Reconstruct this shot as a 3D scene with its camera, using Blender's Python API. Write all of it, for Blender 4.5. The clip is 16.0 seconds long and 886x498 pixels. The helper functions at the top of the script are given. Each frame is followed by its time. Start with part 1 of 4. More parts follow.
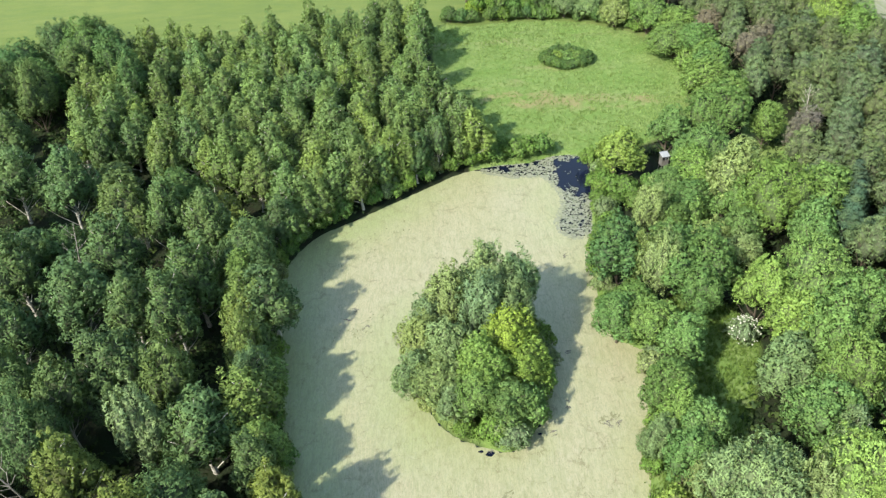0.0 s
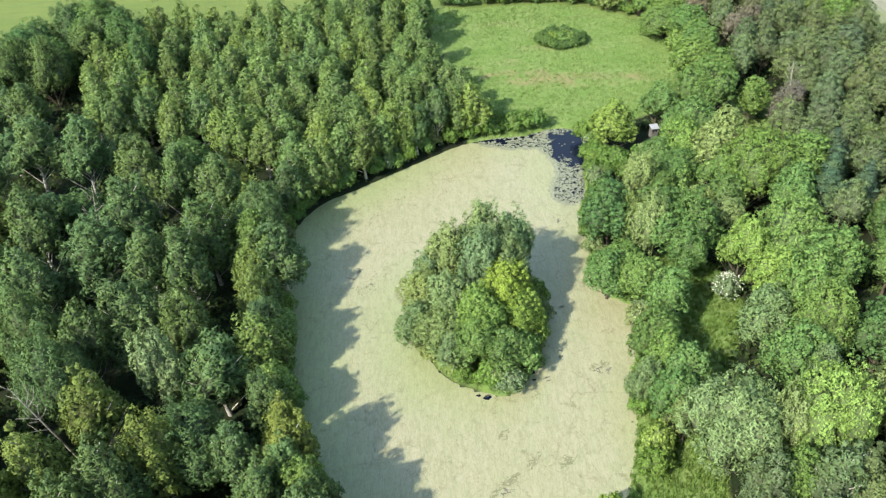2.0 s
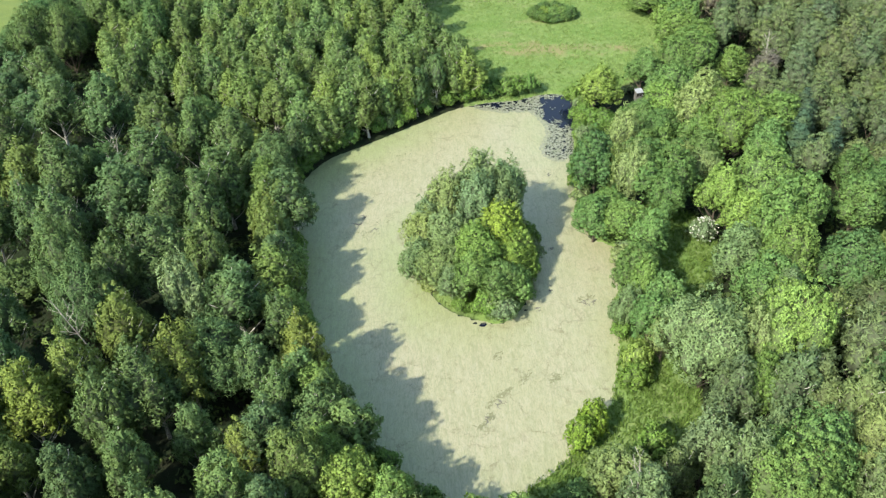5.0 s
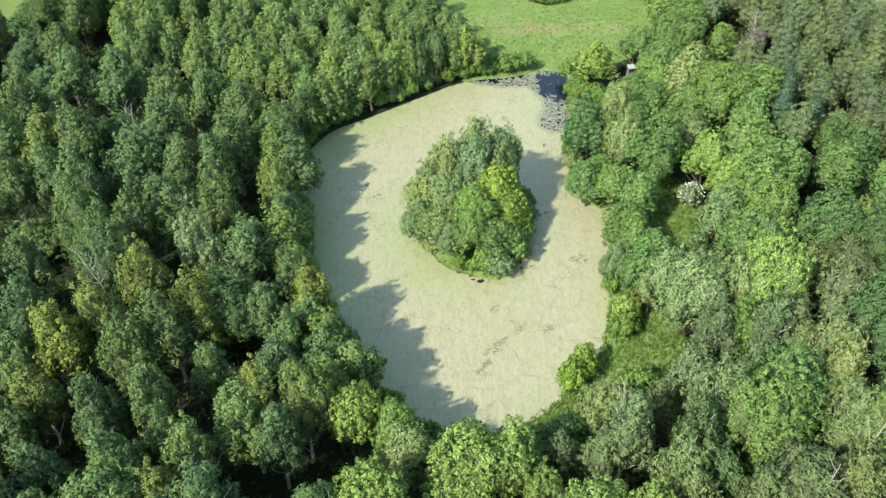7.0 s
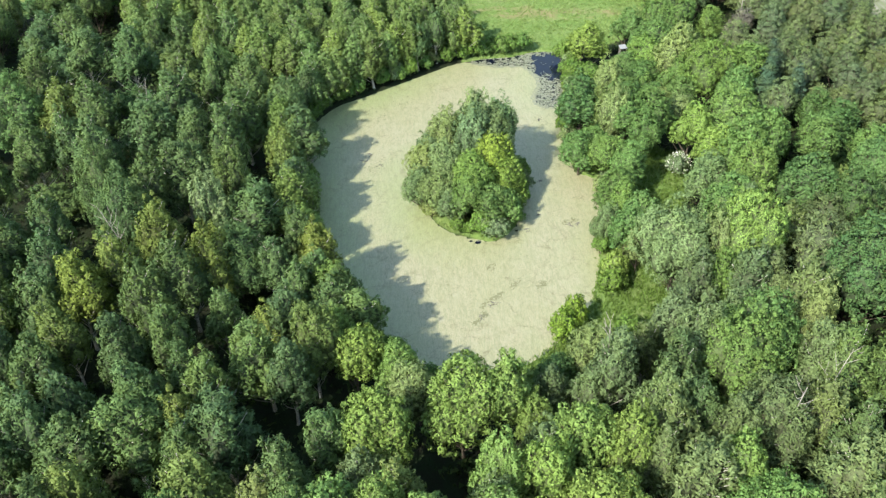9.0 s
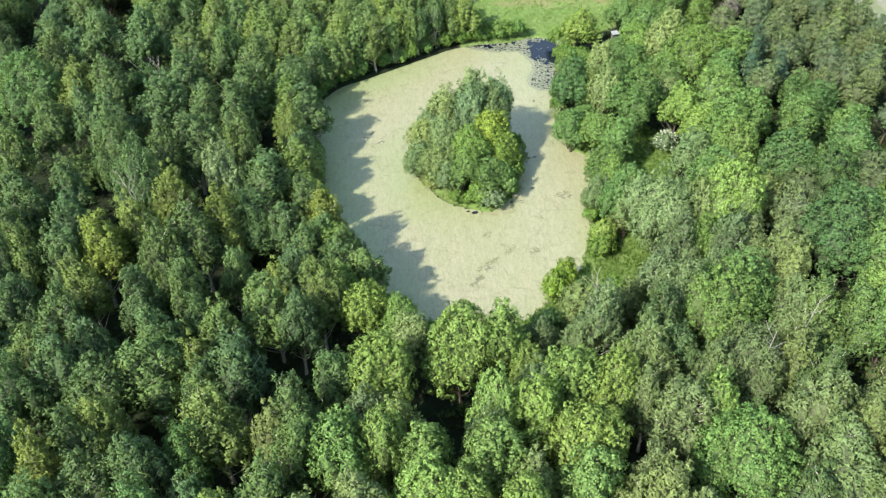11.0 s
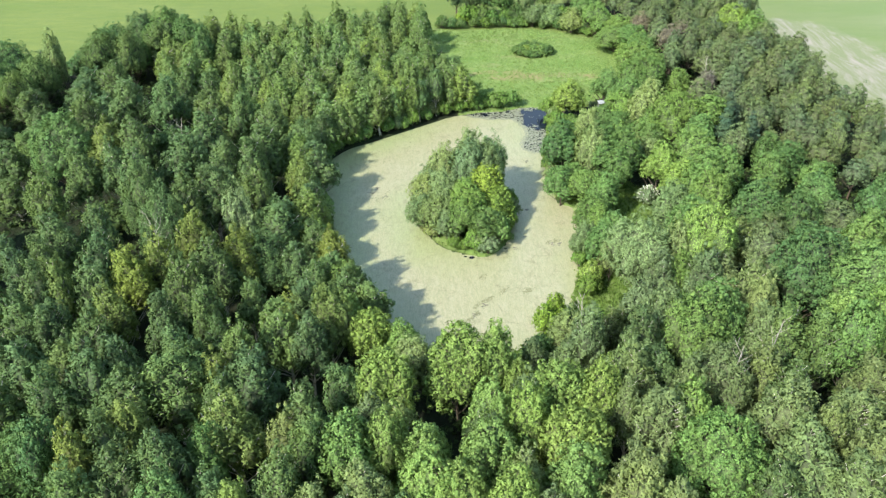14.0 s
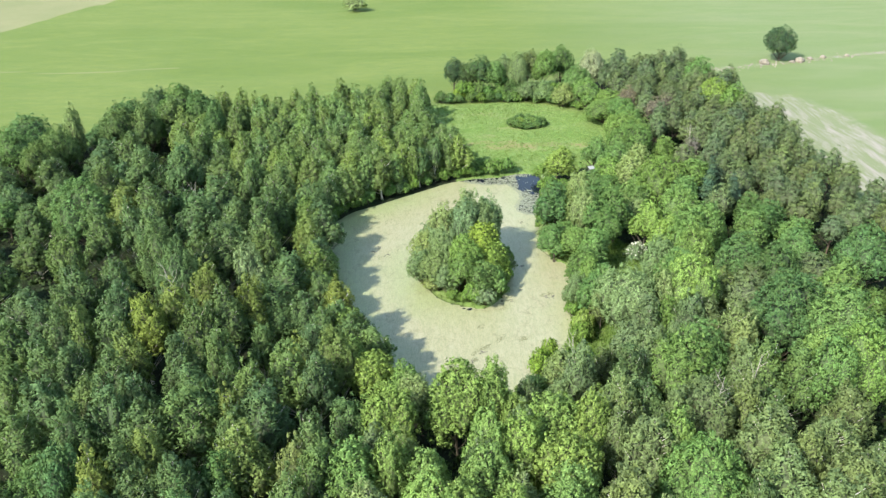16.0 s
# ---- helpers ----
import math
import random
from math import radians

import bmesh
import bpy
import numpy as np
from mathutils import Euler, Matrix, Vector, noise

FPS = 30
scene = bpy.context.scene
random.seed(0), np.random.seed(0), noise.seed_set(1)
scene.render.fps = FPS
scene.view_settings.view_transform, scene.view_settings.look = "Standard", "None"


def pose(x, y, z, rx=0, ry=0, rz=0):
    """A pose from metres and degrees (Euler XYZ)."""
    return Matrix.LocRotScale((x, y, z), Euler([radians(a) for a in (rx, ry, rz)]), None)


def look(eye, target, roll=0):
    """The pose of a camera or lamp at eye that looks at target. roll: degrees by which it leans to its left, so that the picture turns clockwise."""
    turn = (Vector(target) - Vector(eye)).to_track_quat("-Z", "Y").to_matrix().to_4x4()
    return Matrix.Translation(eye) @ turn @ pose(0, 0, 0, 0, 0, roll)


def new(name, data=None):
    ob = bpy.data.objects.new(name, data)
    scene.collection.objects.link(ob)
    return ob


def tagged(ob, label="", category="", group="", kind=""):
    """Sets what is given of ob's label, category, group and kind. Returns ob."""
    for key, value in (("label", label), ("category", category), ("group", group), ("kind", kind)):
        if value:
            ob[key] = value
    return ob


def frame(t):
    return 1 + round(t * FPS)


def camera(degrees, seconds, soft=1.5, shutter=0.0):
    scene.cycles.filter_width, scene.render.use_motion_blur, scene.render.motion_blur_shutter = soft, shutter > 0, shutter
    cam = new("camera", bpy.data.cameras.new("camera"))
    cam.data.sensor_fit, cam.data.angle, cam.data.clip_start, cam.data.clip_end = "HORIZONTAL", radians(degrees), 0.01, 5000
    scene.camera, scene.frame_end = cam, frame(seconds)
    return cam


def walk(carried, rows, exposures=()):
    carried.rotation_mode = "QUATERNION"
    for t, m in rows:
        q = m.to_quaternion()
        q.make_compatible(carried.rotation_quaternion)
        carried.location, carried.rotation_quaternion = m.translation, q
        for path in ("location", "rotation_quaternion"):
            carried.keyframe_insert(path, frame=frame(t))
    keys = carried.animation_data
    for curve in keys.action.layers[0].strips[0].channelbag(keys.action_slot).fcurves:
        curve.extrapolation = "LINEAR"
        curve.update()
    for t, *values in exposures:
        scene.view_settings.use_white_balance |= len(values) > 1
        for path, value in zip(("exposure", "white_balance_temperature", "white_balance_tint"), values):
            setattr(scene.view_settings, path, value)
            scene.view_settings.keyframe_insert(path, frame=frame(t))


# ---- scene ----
cam = camera(57.1, 16.0, soft=1.4)
PATH = [
    (0, (-3.961, -48.088, 62.202), (-3.957, -46.522, 60.958), -2.4),
    (0.5, (-4.074, -49.683, 62.278), (-4.069, -48.119, 61.032), -2.4),
    (1, (-4.235, -51.277, 62.274), (-4.227, -49.714, 61.026), -2.3),
    (1.5, (-4.371, -52.883, 62.159), (-4.361, -51.321, 60.91), -2.2),
    (2, (-4.465, -54.446, 62.128), (-4.454, -52.885, 60.878), -2.2),
    (2.5, (-4.589, -56.037, 62.129), (-4.576, -54.477, 60.878), -2.1),
    (3, (-4.714, -57.639, 62.1), (-4.698, -56.079, 60.848), -2.1),
    (3.5, (-4.868, -59.258, 62.077), (-4.851, -57.699, 60.825), -2.0),
    (4, (-5.154, -60.88, 62.056), (-5.131, -59.322, 60.802), -1.8),
    (6.5, (-6.15, -69.003, 61.827), (-6.112, -67.45, 60.567), -1.2),
    (7, (-6.071, -70.589, 61.937), (-6.036, -69.039, 60.673), -1.3),
    (7.5, (-6.125, -72.267, 61.991), (-6.089, -70.719, 60.726), -1.2),
    (8, (-6.266, -74.029, 61.94), (-6.227, -72.48, 60.675), -1.2),
    (8.5, (-6.386, -75.813, 61.77), (-6.347, -74.263, 60.508), -1.2),
    (9, (-6.38, -77.551, 61.56), (-6.342, -75.999, 60.3), -1.2),
    (9.5, (-6.426, -79.313, 61.467), (-6.387, -77.76, 60.208), -1.2),
    (11, (-6.87, -84.2, 62.0), (-6.824, -82.648, 60.739), -0.7),
    (12, (-7.159, -87.452, 62.415), (-7.108, -85.886, 61.172), -0.3),
    (12.5, (-7.221, -89.016, 62.328), (-7.169, -87.422, 61.121), -0.3),
    (13, (-7.188, -90.538, 62.245), (-7.136, -88.916, 61.076), -0.3),
    (13.5, (-7.221, -92.231, 62.179), (-7.168, -90.582, 61.049), -0.3),
    (14, (-7.327, -94.001, 62.157), (-7.271, -92.325, 61.068), -0.4),
    (14.5, (-7.442, -95.893, 62.128), (-7.383, -94.19, 61.08), -0.4),
    (15, (-7.507, -97.613, 62.048), (-7.448, -95.884, 61.043), -0.5),
    (15.5, (-7.554, -99.439, 61.99), (-7.493, -97.686, 61.028), -0.6),
    (16, (-7.547, -101.28, 61.955), (-7.485, -99.504, 61.037), -0.7),
]
walk(cam, [(t, look(eye, target, roll)) for t, eye, target, roll in PATH], [(0, 1.32, 7000, 6.0), (9, 1.36, 6950, 6.0), (16, 1.44, 6850, 5.5)])
# ---- world, sun ----
SUN_WAY = Vector((-0.72 * math.cos(radians(41)), -0.69 * math.cos(radians(41)), math.sin(radians(41))))
world = bpy.data.worlds.new("sky")
scene.world = world
world.use_nodes = True
wn = world.node_tree
sky = wn.nodes.new("ShaderNodeTexSky")
sky.sky_type = "NISHITA"
sky.sun_disc = False
sky.sun_elevation = radians(41)
sky.sun_rotation = math.atan2(SUN_WAY.x, SUN_WAY.y)
sky.air_density, sky.dust_density = 1.6, 0.7
bg = wn.nodes["Background"]
bg.inputs["Strength"].default_value = 0.13
wn.links.new(sky.outputs["Color"], bg.inputs["Color"])
sun_data = bpy.data.lights.new("sun", "SUN")
sun_data.energy, sun_data.angle, sun_data.color = 3.55, radians(1.0), (1.0, 0.97, 0.89)
sun = new("sun", sun_data)
sun.matrix_world = look(SUN_WAY * 400, (0, 0, 0))


# ---- materials ----
def node_material(name):
    m = bpy.data.materials.new(name)
    m.use_nodes = True
    nt = m.node_tree
    nt.nodes.clear()
    out = nt.nodes.new("ShaderNodeOutputMaterial")
    return m, nt, out


def nd(nt, kind, **values):
    n = nt.nodes.new(kind)
    for key, value in values.items():
        n.inputs[key.replace("_", " ")].default_value = value
    return n


def mixed(nt, fac, a, b, blend="MIX"):
    n = nt.nodes.new("ShaderNodeMix")
    n.data_type, n.blend_type = "RGBA", blend
    for socket, value in ((n.inputs[0], fac), (n.inputs[6], a), (n.inputs[7], b)):
        if isinstance(value, (int, float)):
            socket.default_value = value
        elif isinstance(value, tuple):
            socket.default_value = (*value, 1)
        else:
            nt.links.new(value, socket)
    return n.outputs[2]


def ramp(nt, fac, stops):
    n = nt.nodes.new("ShaderNodeValToRGB")
    while len(n.color_ramp.elements) < len(stops):
        n.color_ramp.elements.new(0.5)
    for e, (at, c) in zip(n.color_ramp.elements, stops):
        e.position = at
        e.color = (c, c, c, 1) if isinstance(c, (int, float)) else (*c, 1)
    nt.links.new(fac, n.inputs[0])
    return n.outputs[0]


def texture(nt, scale, detail=4.0, rough=0.55, stretch=(1, 1, 1), distort=0.0, turn=0.0):
    co = nt.nodes.new("ShaderNodeTexCoord")
    mp = nt.nodes.new("ShaderNodeMapping")
    mp.inputs["Scale"].default_value = stretch
    mp.inputs["Rotation"].default_value = (0, 0, turn)
    nt.links.new(co.outputs["Object"], mp.inputs[0])
    n = nd(nt, "ShaderNodeTexNoise", Scale=scale, Detail=detail, Roughness=rough, Distortion=distort)
    nt.links.new(mp.outputs[0], n.inputs["Vector"])
    return n.outputs["Fac"]


def bumped(nt, height, strength, distance):
    n = nd(nt, "ShaderNodeBump", Strength=strength, Distance=distance)
    nt.links.new(height, n.inputs["Height"])
    return n.outputs[0]


def surface(name, base, rough=0.8, second=None, scale=1.0, grain=12.0, metal=0.0, bump=0.3, size=0.02):
    """A surface of one or two colours, mottled at two scales."""
    m, nt, out = node_material(name)
    b = nd(nt, "ShaderNodeBsdfPrincipled", Roughness=rough, Metallic=metal)
    second = second or tuple(c * 0.7 for c in base)
    col = mixed(nt, ramp(nt, texture(nt, scale), [(0.35, 0.0), (0.65, 1.0)]), base, second)
    fine = texture(nt, grain, 6)
    col = mixed(nt, 0.5, col, ramp(nt, fine, [(0.3, 0.55), (0.7, 1.0)]), "MULTIPLY")
    nt.links.new(col, b.inputs["Base Color"])
    nt.links.new(bumped(nt, fine, bump, size), b.inputs["Normal"])
    nt.links.new(b.outputs[0], out.inputs[0])
    return m


def leaf_material(name, dry=0.0, gloss=0.65, through_light=0.11):
    """Leaves: each tree has its own colour, each leaf its own shade of it."""
    m, nt, out = node_material(name)
    info = nt.nodes.new("ShaderNodeObjectInfo")
    geo = nt.nodes.new("ShaderNodeNewGeometry")
    shade = ramp(nt, geo.outputs["Random Per Island"], [(0.0, 0.86), (0.5, 1.0), (1.0, 1.15)])
    col = mixed(nt, 1.0, info.outputs["Color"], shade, "MULTIPLY")
    patch = texture(nt, 0.55, 3)
    col = mixed(nt, ramp(nt, patch, [(0.42, 0.0), (0.7, 0.35)]), col, (0.14, 0.19, 0.05), "MIX")
    tone = ramp(nt, info.outputs["Random"], [(0.0, (0.88, 0.9, 0.92)), (0.5, (1.0, 1.0, 1.0)), (1.0, (1.12, 1.1, 1.0))])
    col = mixed(nt, 1.0, col, tone, "MULTIPLY")
    single = texture(nt, 2.4, 3, 0.65)
    col = mixed(nt, 1.0, col, ramp(nt, single, [(0.34, 0.76), (0.5, 1.02), (0.66, 1.34)]), "MULTIPLY")
    if dry:
        twig = ramp(nt, texture(nt, 0.9, 2), [(0.45, 0.0), (0.62, dry)])
        col = mixed(nt, twig, col, (0.13, 0.105, 0.075))
    b = nd(nt, "ShaderNodeBsdfPrincipled", Roughness=gloss)
    b.inputs["Specular IOR Level"].default_value = 0.15
    nt.links.new(col, b.inputs["Base Color"])
    tr = nt.nodes.new("ShaderNodeBsdfTranslucent")
    bright = mixed(nt, 1.0, col, (1.15, 1.25, 0.6), "MULTIPLY")
    nt.links.new(bright, tr.inputs[0])
    mx = nt.nodes.new("ShaderNodeMixShader")
    mx.inputs[0].default_value = through_light
    nt.links.new(b.outputs[0], mx.inputs[1])
    nt.links.new(tr.outputs[0], mx.inputs[2])
    nt.links.new(mx.outputs[0], out.inputs[0])
    return m


LEAF = leaf_material("leaves")
NEEDLE = leaf_material("needles", dry=0.04, gloss=0.6, through_light=0.06)
BLOSSOM = surface("blossom", (0.72, 0.72, 0.64), 0.7, (0.5, 0.52, 0.42), 3, 20)


def shaded_core_material():
    """The core of a crown, twigs and inner leaves as one hull: its shade is put into the colour, dark brown mixed with
    the tree's own.
    """
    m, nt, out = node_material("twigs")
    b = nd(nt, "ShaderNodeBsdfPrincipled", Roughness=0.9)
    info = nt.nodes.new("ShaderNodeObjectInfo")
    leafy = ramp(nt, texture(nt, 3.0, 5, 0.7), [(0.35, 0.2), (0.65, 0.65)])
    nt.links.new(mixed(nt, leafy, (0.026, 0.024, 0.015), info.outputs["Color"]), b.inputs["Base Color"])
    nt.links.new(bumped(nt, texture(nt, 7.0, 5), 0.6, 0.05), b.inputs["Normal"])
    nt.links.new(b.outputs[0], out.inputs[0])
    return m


SHADED_CORE = shaded_core_material()
BARK = surface("brown_bark", (0.11, 0.085, 0.06), 0.9, (0.06, 0.05, 0.04), 2, 14, bump=0.6)
PINE_BARK = surface("pine_bark", (0.12, 0.085, 0.062), 0.9, (0.075, 0.056, 0.045), 2, 14, bump=0.6)
DEAD_WOOD = surface("dead_wood", (0.38, 0.35, 0.315), 0.85, (0.24, 0.22, 0.195), 2, 16)


def birch_bark():
    m, nt, out = node_material("birch_bark")
    b = nd(nt, "ShaderNodeBsdfPrincipled", Roughness=0.7)
    bands = texture(nt, 2.2, 5, stretch=(1, 1, 5))
    col = mixed(nt, ramp(nt, bands, [(0.52, 0.0), (0.6, 1.0)]), (0.44, 0.42, 0.38), (0.06, 0.055, 0.05))
    nt.links.new(col, b.inputs["Base Color"])
    nt.links.new(bumped(nt, bands, 0.4, 0.02), b.inputs["Normal"])
    nt.links.new(b.outputs[0], out.inputs[0])
    return m


BIRCH_BARK = birch_bark()


def ground_material():
    """Crop on the fields, meadow grass, litter under the wood with shade in its colour, pale sand; the attributes say
    which soil lies where.
    """
    m, nt, out = node_material("field_and_meadow")
    b = nd(nt, "ShaderNodeBsdfPrincipled", Roughness=0.9)
    b.inputs["Specular IOR Level"].default_value = 0.15

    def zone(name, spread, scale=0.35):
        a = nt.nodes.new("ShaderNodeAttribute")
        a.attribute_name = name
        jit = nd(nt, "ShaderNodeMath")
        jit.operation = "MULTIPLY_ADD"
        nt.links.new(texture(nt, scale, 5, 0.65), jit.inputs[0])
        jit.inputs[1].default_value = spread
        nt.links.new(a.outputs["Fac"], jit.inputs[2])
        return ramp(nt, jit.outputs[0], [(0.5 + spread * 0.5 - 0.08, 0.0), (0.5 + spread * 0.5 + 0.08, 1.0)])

    crop = mixed(nt, ramp(nt, texture(nt, 0.012, 4, 0.6, (1, 2.6, 1), 0.6, 0.15), [(0.35, 0.0), (0.65, 1.0)]), (0.104, 0.148, 0.036), (0.142, 0.178, 0.052))
    crop = mixed(nt, ramp(nt, texture(nt, 0.03, 6, 0.7, (0.6, 2.2, 1), 1.2, -0.2), [(0.5, 0.0), (0.7, 0.6)]), crop, (0.178, 0.205, 0.066))
    crop = mixed(nt, ramp(nt, texture(nt, 0.022, 6, 0.7, (0.5, 3.0, 1), 1.0, -0.16), [(0.56, 0.0), (0.7, 0.5)]), crop, (0.085, 0.148, 0.036))
    crop = mixed(nt, ramp(nt, texture(nt, 0.35, 7, 0.75, (0.5, 1.4, 1)), [(0.38, 0.0), (0.65, 0.5)]), crop, (0.08, 0.128, 0.045))
    mead = mixed(nt, ramp(nt, texture(nt, 0.16, 5, 0.65), [(0.35, 0.0), (0.62, 1.0)]), (0.125, 0.205, 0.05), (0.185, 0.245, 0.085))
    mead = mixed(nt, ramp(nt, texture(nt, 0.11, 5, 0.7, (0.35, 1.6, 1), 0.5), [(0.54, 0.0), (0.68, 0.8)]), mead, (0.24, 0.225, 0.12))
    mead = mixed(nt, ramp(nt, texture(nt, 1.3, 6, 0.8, (1, 0.7, 1)), [(0.38, 0.0), (0.6, 0.6)]), mead, (0.075, 0.135, 0.032))
    # litter taken down to near black: the shade between crowns is in its colour
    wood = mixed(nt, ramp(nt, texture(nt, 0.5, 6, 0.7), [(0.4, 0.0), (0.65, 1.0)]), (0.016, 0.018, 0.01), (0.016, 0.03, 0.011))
    sand = mixed(nt, ramp(nt, texture(nt, 0.2, 6, 0.75, (2, 0.35, 1), 0.5, 0.2), [(0.38, 0.0), (0.55, 0.95)]), (0.27, 0.246, 0.222), (0.16, 0.185, 0.1))
    straw = mixed(nt, ramp(nt, texture(nt, 0.05, 4, 0.6), [(0.35, 0.0), (0.65, 1.0)]), (0.17, 0.182, 0.092), (0.2, 0.2, 0.11))
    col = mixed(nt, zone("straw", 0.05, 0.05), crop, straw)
    # crop turns paler and greyer towards the right and the far side
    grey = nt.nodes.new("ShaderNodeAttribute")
    grey.attribute_name = "greyer_crop"
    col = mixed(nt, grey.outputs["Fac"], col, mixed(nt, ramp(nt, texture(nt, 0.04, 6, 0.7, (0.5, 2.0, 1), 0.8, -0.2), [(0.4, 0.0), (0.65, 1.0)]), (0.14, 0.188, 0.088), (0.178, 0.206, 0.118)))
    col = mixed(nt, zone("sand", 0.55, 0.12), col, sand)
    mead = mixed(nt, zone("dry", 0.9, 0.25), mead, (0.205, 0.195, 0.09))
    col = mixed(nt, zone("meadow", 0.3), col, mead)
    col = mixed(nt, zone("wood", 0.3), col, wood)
    nt.links.new(col, b.inputs["Base Color"])
    nt.links.new(bumped(nt, texture(nt, 3.0, 6, 0.7), 0.6, 0.25), b.inputs["Normal"])
    nt.links.new(b.outputs[0], out.inputs[0])
    return m


def duckweed_material():
    m, nt, out = node_material("duckweed")
    b = nd(nt, "ShaderNodeBsdfPrincipled", Roughness=0.42)
    b.inputs["Specular IOR Level"].default_value = 0.6
    a = nt.nodes.new("ShaderNodeAttribute")
    a.attribute_name = "shore"
    col = mixed(nt, ramp(nt, texture(nt, 0.12, 4, 0.6, (1, 0.7, 1), 0.8), [(0.35, 0.0), (0.68, 1.0)]), (0.352, 0.318, 0.222), (0.318, 0.298, 0.182))
    edge = nd(nt, "ShaderNodeMath")
    edge.operation = "MULTIPLY_ADD"
    nt.links.new(texture(nt, 0.3, 5, 0.65), edge.inputs[0])
    edge.inputs[1].default_value = 0.6
    nt.links.new(a.outputs["Fac"], edge.inputs[2])
    col = mixed(nt, ramp(nt, edge.outputs[0], [(0.4, 0.0), (0.95, 1.0)]), col, (0.262, 0.31, 0.146))
    streak = texture(nt, 1.1, 6, 0.7, (2.2, 0.35, 1), 1.4, 0.25)
    col = mixed(nt, ramp(nt, streak, [(0.46, 0.0), (0.64, 0.6)]), col, (0.18, 0.2, 0.1))
    streak2 = texture(nt, 0.9, 7, 0.75, (0.8, 1.3, 1), 2.5, 0.5)
    col = mixed(nt, ramp(nt, streak2, [(0.59, 0.0), (0.7, 0.6)]), col, (0.16, 0.165, 0.075))
    col = mixed(nt, ramp(nt, texture(nt, 6, 5, 0.8), [(0.3, 0.4), (0.6, 0.0)]), col, (0.2, 0.23, 0.11))
    for turn, narrow in ((0.9, 2.0), (-1.1, 2.4), (2.2, 1.8)):
        stroke = texture(nt, 1.9, 4, 0.7, (narrow, 0.7, 1), 2.0, turn)
        col = mixed(nt, ramp(nt, stroke, [(0.54, 0.0), (0.65, 0.7)]), col, (0.19, 0.195, 0.105))
        col = mixed(nt, ramp(nt, stroke, [(0.34, 0.45), (0.44, 0.0)]), col, (0.31, 0.305, 0.23))
    # hair-fine torn seams in the carpet
    co = nt.nodes.new("ShaderNodeTexCoord")
    bend = nd(nt, "ShaderNodeTexNoise", Scale=0.8, Detail=5.0, Roughness=0.7)
    nt.links.new(co.outputs["Object"], bend.inputs["Vector"])
    drift = nt.nodes.new("ShaderNodeVectorMath")
    drift.operation = "MULTIPLY_ADD"
    nt.links.new(bend.outputs["Color"], drift.inputs[0])
    drift.inputs[1].default_value = (2.6, 2.6, 0)
    nt.links.new(co.outputs["Object"], drift.inputs[2])
    seam = nd(nt, "ShaderNodeTexVoronoi", Scale=0.4)
    seam.feature = "DISTANCE_TO_EDGE"
    nt.links.new(drift.outputs[0], seam.inputs["Vector"])
    line = ramp(nt, seam.outputs["Distance"], [(0.0, 1.0), (0.035, 0.0)])
    some = ramp(nt, texture(nt, 0.35, 4, 0.7), [(0.44, 0.0), (0.6, 0.85)])
    col = mixed(nt, mixed(nt, 1.0, line, some, "MULTIPLY"), col, (0.15, 0.14, 0.075))
    nt.links.new(col, b.inputs["Base Color"])
    nt.links.new(bumped(nt, texture(nt, 5, 6, 0.8), 0.25, 0.04), b.inputs["Normal"])
    nt.links.new(b.outputs[0], out.inputs[0])
    return m


def water_material():
    m, nt, out = node_material("dark_water")
    b = nd(nt, "ShaderNodeBsdfPrincipled", Roughness=0.06)
    b.inputs["Base Color"].default_value = (0.006, 0.009, 0.022, 1)
    b.inputs["IOR"].default_value = 1.33
    nt.links.new(bumped(nt, texture(nt, 1.5, 3), 0.06, 0.05), b.inputs["Normal"])
    nt.links.new(b.outputs[0], out.inputs[0])
    return m


GROUND = ground_material()
DUCKWEED = duckweed_material()
WATER = water_material()
OLIVE_WEED = surface("olive_weed", (0.175, 0.18, 0.095), 0.7, (0.22, 0.22, 0.13), 1.5, 9)
RAFT = surface("pale_weed", (0.25, 0.255, 0.2), 0.6, (0.17, 0.19, 0.12), 1.5, 9)
REED = leaf_material("reed_blades", through_light=0.25)
STONE = surface("pale_stone", (0.27, 0.235, 0.195), 0.9, (0.17, 0.145, 0.12), 1.2, 8)
WHITE_SHEET = surface("white_roof_sheet", (0.36, 0.375, 0.4), 0.5, (0.28, 0.29, 0.32), 1.5, 10, bump=0.1)
DARK_BOARD = surface("weathered_board", (0.16, 0.15, 0.14), 0.85, (0.1, 0.095, 0.09), 2, 18)


# ---- shapes ----
def smooth_ring(points, n=4):
    """A closed line through the points, with n pieces from point to point."""
    p, out = np.array(points, float), []
    for i in range(len(p)):
        a, b, c, d = p[i - 1], p[i], p[(i + 1) % len(p)], p[(i + 2) % len(p)]
        for s in np.arange(n) / n:
            out.append(0.5 * (2 * b + (c - a) * s + (2 * a - 5 * b + 4 * c - d) * s * s + (3 * b - a - 3 * c + d) * s ** 3))
    return np.array(out)


def depth_in(ring, x, y):
    """Metres from the ring's line: above nought inside, below outside."""
    x, y = np.asarray(x, float), np.asarray(y, float)
    best, inside = np.full(x.shape, 1e9), np.zeros(x.shape, bool)
    for (ax, ay), (bx, by) in zip(ring, np.roll(ring, -1, 0)):
        ex, ey = bx - ax, by - ay
        s = np.clip(((x - ax) * ex + (y - ay) * ey) / (ex * ex + ey * ey + 1e-9), 0, 1)
        best = np.minimum(best, np.hypot(x - ax - s * ex, y - ay - s * ey))
        if ay != by:
            inside ^= ((ay > y) != (by > y)) & (x < ex * (y - ay) / ey + ax)
    return np.where(inside, best, -best)


